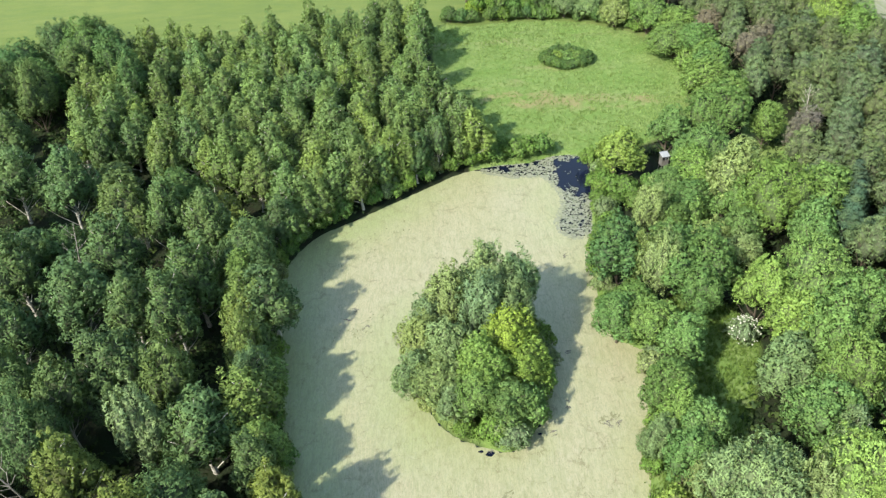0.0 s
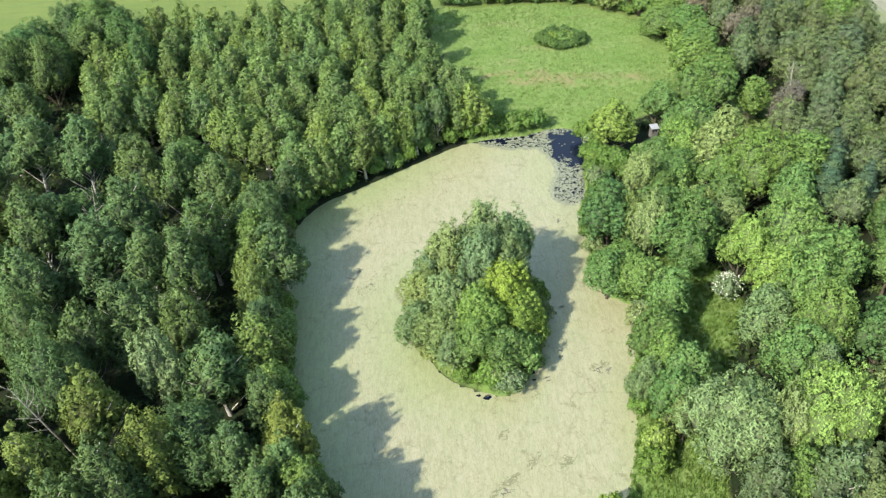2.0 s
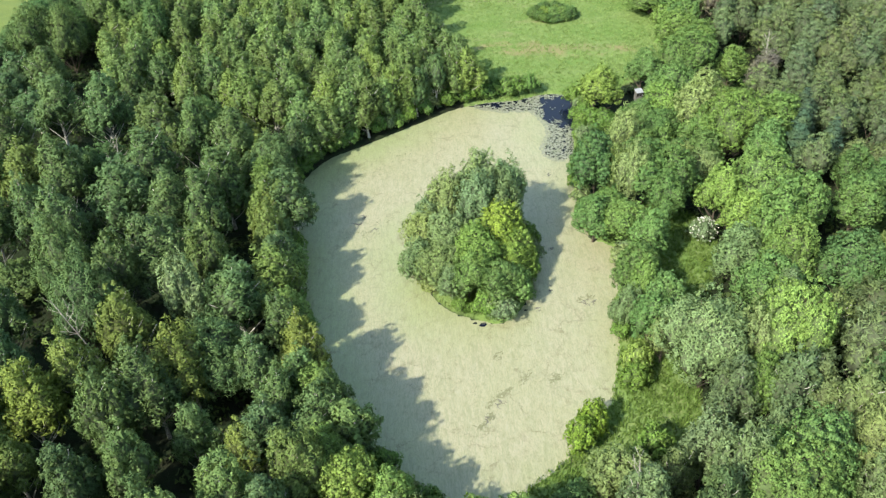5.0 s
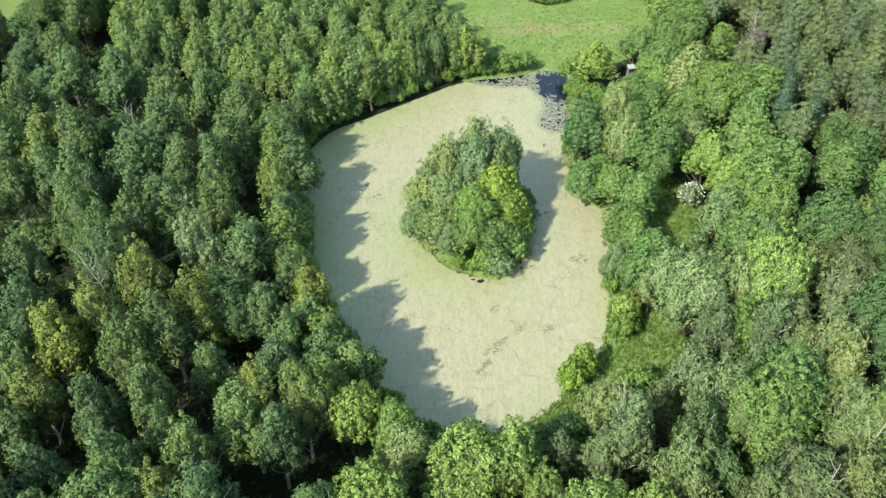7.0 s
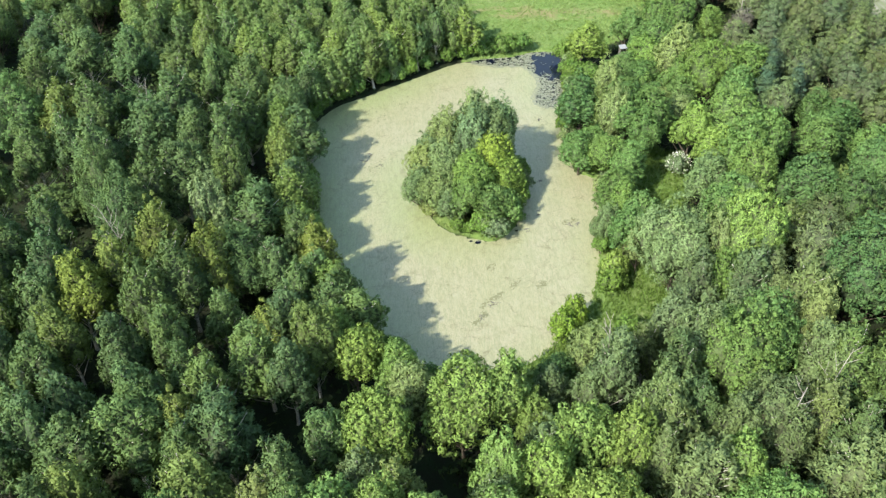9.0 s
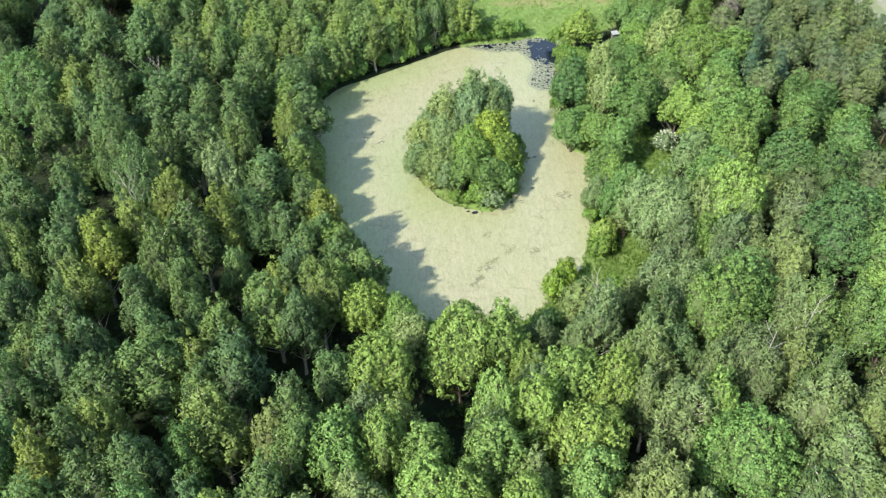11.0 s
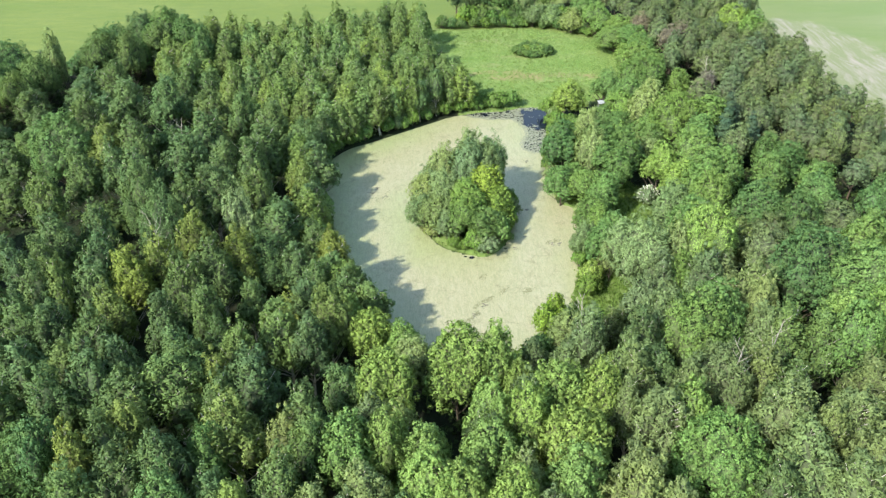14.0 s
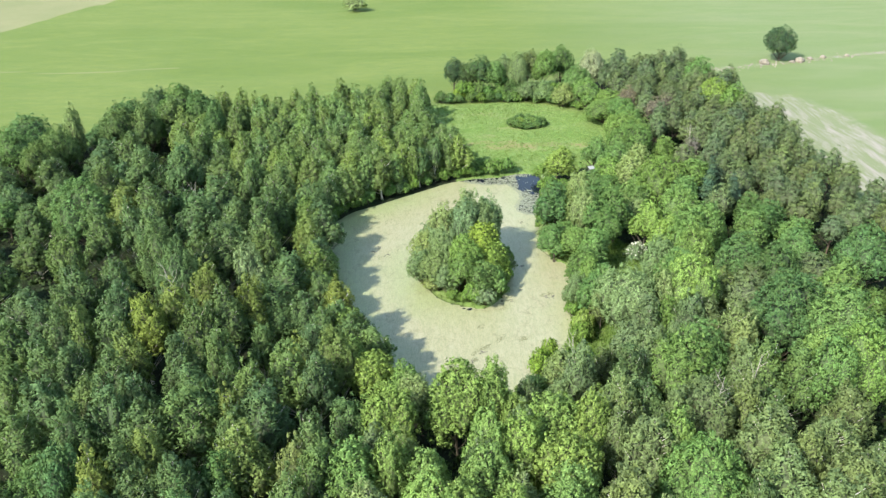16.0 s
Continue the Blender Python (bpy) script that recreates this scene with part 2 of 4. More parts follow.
def mesh_from(name, verts, faces, material, smooth=False):
    me = bpy.data.meshes.new(name)
    me.from_pydata([tuple(v) for v in verts], [], [tuple(int(i) for i in f) for f in faces])
    me.materials.append(material)
    if smooth:
        me.shade_smooth()
    return me


def part(name, mesh, parent, label=""):
    ob = new(name, mesh)
    ob.parent = parent
    return tagged(ob, label)


def bm_mesh(name, bm, material):
    me = bpy.data.meshes.new(name)
    bm.to_mesh(me)
    bm.free()
    me.materials.append(material)
    return me


def box(bm, x0, y0, z0, x1, y1, z1, bevel=0.02):
    got = bmesh.ops.create_cube(bm, size=1, matrix=Matrix.Translation(((x0 + x1) / 2, (y0 + y1) / 2, (z0 + z1) / 2)) @ Matrix.Diagonal((x1 - x0, y1 - y0, z1 - z0, 1)))
    if bevel:
        edges = list({e for v in got["verts"] for e in v.link_edges})
        bmesh.ops.bevel(bm, geom=edges, offset=bevel, segments=1, affect="EDGES")


def tubes(lines, sides=5):
    """Tapered round stems; each line is a list of (x, y, z, radius)."""
    verts, faces = [], []
    for line in lines:
        line = np.array(line, float)
        first = len(verts)
        for i, (x, y, z, r) in enumerate(line):
            a, b = line[max(i - 1, 0), :3], line[min(i + 1, len(line) - 1), :3]
            d = (b - a) / (np.linalg.norm(b - a) + 1e-9)
            u = np.cross(d, (0.3, 0.9, 0.1) if abs(d[1]) < 0.8 else (1, 0, 0.1))
            u /= np.linalg.norm(u)
            v = np.cross(d, u)
            for k in range(sides):
                w = 2 * math.pi * k / sides
                verts.append(line[i, :3] + r * (math.cos(w) * u + math.sin(w) * v))
        for i in range(len(line) - 1):
            for k in range(sides):
                a, b = first + i * sides + k, first + i * sides + (k + 1) % sides
                faces.append((a, b, b + sides, a + sides))
        faces.append(tuple(range(first + (len(line) - 1) * sides, first + len(line) * sides)))
    return verts, faces


def leaf_cloud(name, centre, normal, shade, length, width, rng, material, hang=0.0, hull=None):
    """Many small leaf sprays, one triangle each, round the crown's core with shade in its colour; shade is the way a
    spray's leaves face.
    """
    n = len(centre)
    unit = lambda v: v / (np.linalg.norm(v, axis=1, keepdims=True) + 1e-9)
    normal, shade = unit(normal), unit(shade)
    normal = normal * np.where((normal * shade).sum(1, keepdims=True) < 0, -1.0, 1.0)
    u = unit(np.cross(normal, rng.normal(size=(n, 3)))) + hang * np.array((0, 0, 1.0))
    u -= normal * (u * normal).sum(1, keepdims=True)
    u = unit(u)
    v = np.cross(normal, u)
    s = rng.uniform(0.65, 1.35, (n, 1))
    length, width = np.reshape(length, (-1, 1)) * s, np.reshape(width, (-1, 1)) * s
    verts = np.stack([centre - u * length, centre + u * 0.75 * length - v * width, centre + u * 0.6 * length + v * width], 1).reshape(-1, 3)
    index, facing = np.arange(3 * n), np.repeat(shade, 3, axis=0)
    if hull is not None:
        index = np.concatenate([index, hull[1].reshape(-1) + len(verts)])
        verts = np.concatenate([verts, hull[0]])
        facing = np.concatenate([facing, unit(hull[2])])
    faces = len(index) // 3
    me = bpy.data.meshes.new(name)
    me.vertices.add(len(verts))
    me.vertices.foreach_set("co", verts.ravel())
    me.loops.add(len(index))
    me.loops.foreach_set("vertex_index", index.astype(np.int32))
    me.polygons.add(faces)
    me.polygons.foreach_set("loop_start", np.arange(0, 3 * faces, 3, dtype=np.int32))
    me.materials.append(material)
    me.materials.append(SHADED_CORE)
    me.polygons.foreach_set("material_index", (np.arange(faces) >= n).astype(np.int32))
    me.update(calc_edges=True)
    me.shade_smooth()
    me.normals_split_custom_set_from_vertices(facing.tolist())
    return me


# ---- trees: each kind in six shapes, scaled where they are planted ----
# kind: height, radius, foot of the crown, domes, leaf masses, leaves on each, leaf length and width, size of a mass, its height to width, droop, hang, inner leaves, pointed top
FORM = {
    "birch": (13.0, 2.9, 2.6, 5, 150, 33, 0.19, 0.068, 0.37, 1.4, 0.4, 1.1, 1250, 0.2),
    "slim": (10.0, 1.95, 1.0, 4, 90, 26, 0.18, 0.066, 0.31, 1.5, 0.4, 1.1, 650, 0.12),
    "broad": (12.0, 3.0, 2.4, 7, 225, 36, 0.112, 0.08, 0.37, 0.8, 0.1, 0.0, 3200, 0.05),
    "great": (12.5, 4.6, 2.0, 11, 540, 42, 0.108, 0.075, 0.42, 0.75, 0.1, 0.0, 5200, 0.05),
    "willow": (10.0, 2.8, 1.2, 6, 175, 34, 0.175, 0.058, 0.37, 1.2, 0.3, 0.8, 1800, 0.1),
    "great_willow": (11.5, 4.4, 1.6, 9, 430, 36, 0.17, 0.056, 0.44, 1.15, 0.3, 0.7, 4800, 0.1),
    "pine": (9.5, 2.3, 2.6, 6, 84, 36, 0.19, 0.04, 0.34, 0.65, 0.0, 0.6, 800, 0.2),
    "spruce": (12.0, 2.4, 0.8, 1, 66, 46, 0.2, 0.07, 0.42, 0.6, 0.2, 0.0, 700, 0.9),
    "bush": (4.0, 2.3, 0.2, 5, 74, 24, 0.14, 0.08, 0.32, 0.8, 0.1, 0.0, 600, 0.0),
}
PARTS = {}


def crown_domes(h, r, foot, count, rng):
    """The rounded heads that a crown is made of: centre and radii of each."""
    if count == 1:
        return [(np.array((0, 0, (h + foot) / 2)), np.array((r, r, (h - foot) / 2)))]
    half = (h - foot) * 0.5
    domes = [(np.array((0, 0, h - half)), np.array((0.7 * r, 0.7 * r, half)))]
    start = rng.uniform(0, 6.28)
    for i in range(count - 1):
        w = start + i * 6.283 / (count - 1) + rng.normal(0, 0.25)
        wide, out = r * rng.uniform(0.42, 0.6), r * rng.uniform(0.4, 0.56)
        top = foot + (h - foot) * rng.uniform(0.58, 0.93)
        tall = max(0.8 * wide, (top - foot) * rng.uniform(0.36, 0.5))
        domes.append((np.array((out * math.cos(w), out * math.sin(w), top - tall)), np.array((wide, wide, tall))))
    return domes


def tree_parts(kind, seed):
    """The meshes of one tree shape: the trunk with its limbs, and the crown of leafy masses on its rounded heads."""
    if (kind, seed) in PARTS:
        return PARTS[kind, seed]
    rng = np.random.default_rng(seed * 31 + len(kind) * 7 + 3)
    h, r, foot, count, masses, leaves, ll, lw, size, high, droop, hang, inner, point = FORM[kind]
    domes = crown_domes(h, r, foot, count, rng)
    area = np.array([d[1][0] * (d[1][0] + d[1][2]) for d in domes])
    sway = lambda q: np.stack([0.3 * np.sin(q * 0.35 + seed), 0.3 * np.cos(q * 0.3 + seed)], -1)

    def on_dome(i, n, lowest, lo, hi, inside):
        """n places on a dome with the outward ways there, those deep in another dome left out."""
        c, rad = domes[i]
        k = np.arange(n)
        up = lowest + (1 - lowest) * (k + rng.uniform(0, 1, n)) / n
        w = k * 2.39996 + rng.normal(0, 0.35, n)
        flat = np.sqrt(np.maximum(1 - up * up, 0))
        way = np.stack([flat * np.cos(w), flat * np.sin(w), up], 1)
        taper = 1 - point * np.clip(0.3 + 0.7 * up, 0, 1)[:, None] * np.array((1, 1, 0))
        at = c + way * rad * taper * rng.uniform(lo, hi, (n, 1)) * (1 + 0.1 * np.sin(w * 3 + up * 5 + seed))[:, None]
        out = way / rad * rad.mean() + np.array((0, 0, 0.5 * point))
        keep = np.ones(n, bool)
        for j, (c2, rad2) in enumerate(domes):
            if j != i:
                keep &= np.linalg.norm((at - c2) / rad2, axis=1) > inside
        return at[keep], out[keep] / np.linalg.norm(out[keep], axis=1, keepdims=True)

    got = [on_dome(i, max(6, round(1.45 * masses * area[i] / area.sum())), -0.6, 0.74 if hang else 0.83, 1.06 if hang else 1.03, 0.82) for i in range(count)]
    tip, away = np.concatenate([g[0] for g in got]), np.concatenate([g[1] for g in got])
    n = len(tip)
    big = size * rng.uniform(0.6, 1.4, n)
    # the leaves of each mass: a soft tuft, thick in the middle, its sprays trailing out and down
    puff = rng.normal(size=(n, leaves, 3))
    puff /= np.linalg.norm(puff, axis=-1, keepdims=True) ** 0.45
    puff -= away[:, None] * (puff * away[:, None]).sum(-1, keepdims=True) * 0.4
    place = tip[:, None] + puff * big[:, None, None] * 0.72 * np.array((1, 1, high))
    place[..., 2] -= droop * rng.uniform(0, 1, (n, leaves)) ** 2
    shade = 0.7 * away[:, None] + 0.75 * puff + np.array((0, 0, 0.2)) + 0.22 * rng.normal(size=puff.shape)
    normal = 0.8 * shade + rng.normal(size=puff.shape) * 0.55
    place, shade, normal = place.reshape(-1, 3), shade.reshape(-1, 3), normal.reshape(-1, 3)
    # larger sprays deeper in
    got = [on_dome(i, max(10, round(1.3 * inner * area[i] / area.sum())), -0.7, 0.58, 0.9, 0.7) for i in range(count)]
    deep, way = np.concatenate([g[0] for g in got]), np.concatenate([g[1] for g in got])
    place = np.concatenate([place, deep])
    shade = np.concatenate([shade, way + 0.25 * rng.normal(size=way.shape)])
    normal = np.concatenate([normal, way + 0.5 * rng.normal(size=way.shape)])
    bulk = np.concatenate([np.full(n * leaves, 1.0), np.full(len(deep), 1.4)])
    place[:, :2] += sway(place[:, 2])
    place[:, 2] = np.maximum(place[:, 2], 0.08)
    # the dense inside of each head: a hull coloured dark for the crown's inner shade
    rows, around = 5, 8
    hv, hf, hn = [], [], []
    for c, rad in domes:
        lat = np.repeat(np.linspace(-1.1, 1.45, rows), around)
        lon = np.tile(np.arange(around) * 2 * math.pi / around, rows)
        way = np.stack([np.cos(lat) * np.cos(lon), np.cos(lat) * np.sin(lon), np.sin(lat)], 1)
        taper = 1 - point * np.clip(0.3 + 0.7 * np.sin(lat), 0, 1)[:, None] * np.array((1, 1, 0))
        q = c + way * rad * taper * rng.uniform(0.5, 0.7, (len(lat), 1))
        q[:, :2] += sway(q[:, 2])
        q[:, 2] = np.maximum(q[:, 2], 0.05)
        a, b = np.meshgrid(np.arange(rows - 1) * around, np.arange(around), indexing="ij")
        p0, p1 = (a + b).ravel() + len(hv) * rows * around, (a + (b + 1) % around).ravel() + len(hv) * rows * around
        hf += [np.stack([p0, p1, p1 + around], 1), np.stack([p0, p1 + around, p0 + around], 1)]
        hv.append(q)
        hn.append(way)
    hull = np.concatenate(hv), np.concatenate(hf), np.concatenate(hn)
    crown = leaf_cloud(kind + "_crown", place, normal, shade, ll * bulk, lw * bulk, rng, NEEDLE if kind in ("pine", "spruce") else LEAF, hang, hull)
    bark = {"birch": BIRCH_BARK, "slim": BIRCH_BARK, "pine": PINE_BARK}.get(kind, BARK)
    base = 0.04 + 0.0095 * h
    trunk = [(*sway(np.array(q * h * 0.93)), q * h * 0.93 - 0.3 * (q == 0), base * (1.06 - q) * (1.35 if q == 0 else 1)) for q in np.linspace(0, 1, 8)]
    lines = [trunk]
    for i in range(0, n, 5):
        reach = math.hypot(tip[i, 0], tip[i, 1])
        if reach < 0.35 or tip[i, 2] > 0.93 * h:
            continue
        root_z = max(0.2, tip[i, 2] - 1.5 * reach)
        root = np.array((*sway(np.array(root_z)), root_z))
        end = tip[i] + away[i] * 0.25 * size + np.array((*sway(np.array(tip[i, 2])), 0))
        mid = (root + end) / 2 + np.array((0, 0, 0.09 * reach)) + np.array((*away[i, :2], 0)) * 0.3
        lines.append([(*root, base * 0.34), (*mid, base * 0.24), (*end, base * 0.12)])
    verts, faces = tubes(lines, 5)
    PARTS[kind, seed] = mesh_from(kind + "_trunk", verts, faces, bark, True), crown
    return PARTS[kind, seed]


# letter: kind, name, colour of the leaves, label, category
TREES = {
    "b": ("birch", "birch_tree", (0.078, 0.132, 0.051), "tall birch with drooping grey-green leaves in the dense wood", "birch tree"),
    "n": ("slim", "young_birch", (0.119, 0.182, 0.058), "slim young birch standing close in a dense grove", "birch tree"),
    "y": ("birch", "yellowish_birch", (0.133, 0.177, 0.046), "birch with yellowish green drooping leaves in the wood", "birch tree"),
    "v": ("birch", "olive_birch", (0.125, 0.170, 0.069), "broad birch with olive green leaves and pale stems", "birch tree"),
    "m": ("broad", "maple_tree", (0.162, 0.249, 0.066), "maple with bright light-green leaves beside the pond", "maple tree"),
    "o": ("broad", "alder_tree", (0.119, 0.209, 0.062), "leafy mid-green alder with a rounded clumpy crown", "broadleaf tree"),
    "k": ("broad", "field_maple", (0.155, 0.247, 0.064), "rounded tree with yellow-green leaves", "broadleaf tree"),
    "d": ("broad", "oak_tree", (0.082, 0.163, 0.056), "dark bluish-green oak with a dense rounded crown", "oak tree"),
    "w": ("willow", "willow_tree", (0.174, 0.241, 0.100), "willow with soft grey-green hanging foliage", "willow tree"),
    "i": ("willow", "brownish_willow", (0.149, 0.216, 0.095), "willow on the island with greyish-olive hanging twigs", "willow tree"),
    "l": ("willow", "pale_willow", (0.300, 0.360, 0.230), "pale silvery willow behind the meadow hedge", "willow tree"),
    "q": ("broad", "golden_maple", (0.205, 0.300, 0.055), "maple on the island with bright yellow-green leaves", "maple tree"),
    "p": ("pine", "pine_tree", (0.100, 0.142, 0.064), "dark pine with grey-brown twigs in a dense stand", "pine tree"),
    "a": ("broad", "dark_alder", (0.046, 0.088, 0.038), "dark green alder with a dense rounded crown beyond the pond", "alder tree"),
    "z": ("pine", "dead_pine", (0.145, 0.132, 0.104), "dying pine with bare reddish-grey twigs among green pines", "pine tree"),
    "s": ("spruce", "spruce_tree", (0.045, 0.081, 0.049), "dark bluish spruce at the edge of the pines", "spruce tree"),
    "u": ("bush", "shrub", (0.114, 0.205, 0.046), "low leafy green shrub on the bank", "shrub"),
    "g": ("bush", "grey_shrub", (0.185, 0.243, 0.106), "low grey-green willow shrub", "shrub"),
    "x": ("bush", "bright_shrub", (0.200, 0.305, 0.045), "bright yellow-green shrub at the water's edge", "shrub"),
    "h": ("bush", "hedge_shrub", (0.082, 0.150, 0.046), "dark green hedge shrub on the meadow", "shrub"),
}
PLANTED = []
PLANT_RNG = np.random.default_rng(11)
GROUND_Z = 0.25


def one_tree(letter, x, y, h, r, z=GROUND_Z, group=""):
    kind, name, colour, label, category = TREES[letter]
    if kind == "broad" and h < 5.5 or kind == "willow" and h < 4:
        kind = "bush"
    if kind == "broad" and r > 3.5:
        kind = "great"
    if kind == "willow" and r > 3.3 or kind == "birch" and r > 3.4:
        kind = "great_willow"
    seed = int(PLANT_RNG.integers(0, 6))
    trunk, crown = tree_parts(kind, seed)
    root = new(name)
    root.empty_display_size = 0.3
    wide = r / FORM[kind][1] * (1.22 if kind == "birch" else 1.28 if kind == "slim" else 0.98 if "great" in kind else 1.08)
    root.matrix_world = pose(x, y, z, 0, 0, float(PLANT_RNG.uniform(0, 360))) @ Matrix.Diagonal((wide, wide, h / FORM[kind][0], 1))
    tagged(root, label, category, group or name + "s round the pond")
    for part_name, me in (("trunk", trunk), ("crown", crown)):
        ob = part(part_name, me, root)
        if part_name == "crown":
            f = PLANT_RNG.uniform(0.97, 1.03, 3) * PLANT_RNG.uniform(0.86, 1.14)
            warm = PLANT_RNG.uniform(-0.8, 0.7)
            f *= np.array((1 + 0.13 * warm, 1 + 0.03 * warm, 1 - 0.16 * warm))
            ob.color = (colour[0] * f[0], colour[1] * f[1], colour[2] * f[2], 1)
    PLANTED.append((x, y, 0.35 * r))
    return root


def plant(zone, letter, rows):
    for x, y, h, r in rows:
        if letter == "w" and h > 11.5 and "south" in zone:
            letter = "v"
        if letter in "mo" and "south" in zone:
            r *= 1.22
        h = h * (0.88 if r < 1.65 and h > 9 else 1.0)
        r = max(r, 0.165 * h if h > 6 else r)
        one_tree(letter, x, y, h * float(PLANT_RNG.uniform(0.93, 1.03)), r, GROUND_Z + (0.1 if zone == "island" else 0))


# ---- ground, pond ----
POND = smooth_ring([(17.6, 47.5), (15.8, 50.5), (12.5, 50.4), (8, 48.8), (3.3, 48.4), (-1.4, 46.6), (-5, 44.1), (-10.2, 40.4), (-15.2, 36.8), (-19.7, 33.6), (-22.7, 28), (-23.2, 20), (-21.7, 12), (-20.2, 4), (-18.2, -5), (-14.5, -13), (-10.5, -19), (-5, -24), (0, -23.6), (3, -21.4), (6.5, -18.7), (11.2, -13), (12.6, -9.5), (13.9, -5), (16.6, 5), (17.2, 11), (14.2, 14), (13.6, 21), (14.8, 31), (16.6, 40)])
ISLAND = smooth_ring([(-6.8, 11), (-6, 5.5), (-4, 2), (-1, 0.2), (2, -0.4), (4.6, 2.5), (6, 7), (6.3, 12), (5, 16.5), (2, 19), (-2, 18.5), (-5.5, 16)])
MEADOW = smooth_ring([(-3.5, 97), (-4, 82), (0, 66), (2.5, 54), (3, 46.5), (9, 46), (17, 46), (24, 51), (31, 56), (38, 70), (41, 79), (37, 84), (30, 92), (21, 96.5), (10, 97), (3, 96)])
BANK = smooth_ring([(17, 12), (22, 21), (26, 20), (29, 13), (27, 6), (24, 0), (21, -8), (18, -20), (10, -25), (0, -26), (-3, -21), (4, -18), (9.5, -11.5), (11.5, -5), (14, 5), (14.5, 10)])
GLADE = smooth_ring([(41.5, 57), (46, 59.5), (49, 54), (49.5, 49), (45, 44.5), (41, 44), (40, 50)])
VERGE = smooth_ring([(46.5, 17.5), (52, 18), (55, 14), (51.5, 8), (46, 8), (45.5, 12.5)])
WOOD = smooth_ring([(-95, 60), (-70, 78), (-40, 86), (-12, 90), (-4.5, 92), (-3.5, 75), (1, 62), (2, 50), (10, 52), (22, 52), (34, 58), (42, 78), (36, 88), (34, 112), (62, 114), (70, 90), (71, 50), (74, 20), (66, -34), (50, -54), (-62, -54), (-112, 20)], 2)
SAND = smooth_ring([(79, 98), (76, 60), (77, 30), (83, 22), (95, 34), (97, 55), (95, 78), (88, 96)])
DITCH = np.array([(66, 119), (104, 128.5), (180, 150), (180, 155), (104, 134), (66, 124)], float)
DRY = np.array([(2, 66), (12, 61.5), (32, 63), (34, 68), (22, 69), (10, 71), (1, 72)], float)
PALE_STRIPS = [np.array(a, float) for a in ([(-134, 137), (-104, 132.5), (-74, 137), (-75, 141), (-104, 137), (-134, 141)], [(-76, 147), (-57, 151.6), (-56, 154.6), (-76, 149.6)])]
STRAW = np.array([(-400, 90), (-151, 191.6), (-130, 249), (-105, 330), (-90, 700), (-700, 700), (-700, 90)], float)


def spaced(lo, hi, step, reach, mid=2.4, mlo=-100, mhi=110):
    near = np.arange(lo, hi + step / 2, step)
    left, right = np.arange(mlo, lo - 0.1, mid), np.arange(hi + mid, mhi, mid)
    out = [mhi + 4 * 1.32 ** i for i in range(1, 40) if mhi + 4 * 1.32 ** i < reach]
    back = [mlo - 4 * 1.32 ** i for i in range(1, 40) if -mlo + 4 * 1.32 ** i < reach][::-1]
    return np.concatenate([back, left, near, right, out])


def make_ground():
    xs, ys = spaced(-26, 21, 0.8, 4200, mlo=-136), spaced(-27, 54, 0.8, 4200, mhi=166)
    gx, gy = np.meshgrid(xs, ys)
    x, y = gx.ravel(), gy.ravel()
    d = depth_in(POND, x, y)
    isle = depth_in(ISLAND, x, y)
    t = np.clip((d + 0.2) / 1.6, 0, 1)
    z = GROUND_Z - t * t * (3 - 2 * t) * 1.4
    s = np.clip((isle + 1.5) / 2.0, 0, 1)
    z = np.maximum(z, -1.2 + s * s * (3 - 2 * s) * 1.6)
    wave = np.array([noise.noise((a * 0.07, b * 0.07, 0)) for a, b in zip(x, y)])
    z = z + np.where(d < -2, 0.12 * wave * np.clip((-d - 2) / 6, 0, 1), 0)
    nx, ny = len(xs), len(ys)
    i = np.arange(nx * ny).reshape(ny, nx)
    quads = np.stack([i[:-1, :-1], i[:-1, 1:], i[1:, 1:], i[1:, :-1]], -1).reshape(-1, 4)
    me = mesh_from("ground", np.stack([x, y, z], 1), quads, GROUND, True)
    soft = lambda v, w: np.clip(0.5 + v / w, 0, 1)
    # no grass rim in the west: the dark floor there stands for overhang shade
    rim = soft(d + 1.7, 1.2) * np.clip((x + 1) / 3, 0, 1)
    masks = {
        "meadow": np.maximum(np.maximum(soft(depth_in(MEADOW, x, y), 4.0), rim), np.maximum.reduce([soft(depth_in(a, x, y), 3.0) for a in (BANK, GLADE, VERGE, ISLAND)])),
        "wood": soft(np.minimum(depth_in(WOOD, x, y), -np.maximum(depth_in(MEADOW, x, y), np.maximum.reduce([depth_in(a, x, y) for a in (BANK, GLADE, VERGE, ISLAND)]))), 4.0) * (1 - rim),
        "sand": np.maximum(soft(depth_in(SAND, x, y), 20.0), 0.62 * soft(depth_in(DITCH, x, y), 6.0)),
        "greyer_crop": np.clip((x - 20) / 90, 0, 1) * np.clip((y - 10) / 40, 0, 1) * 0.75,
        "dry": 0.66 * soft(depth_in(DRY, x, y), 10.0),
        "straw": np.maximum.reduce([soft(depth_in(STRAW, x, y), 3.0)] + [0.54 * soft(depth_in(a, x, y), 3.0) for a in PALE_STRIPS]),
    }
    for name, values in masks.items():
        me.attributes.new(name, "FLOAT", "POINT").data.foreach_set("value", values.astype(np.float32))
    tagged(new("ground", me), "wide green fields, meadow grass and dark wood floor", "ground", kind="structure")


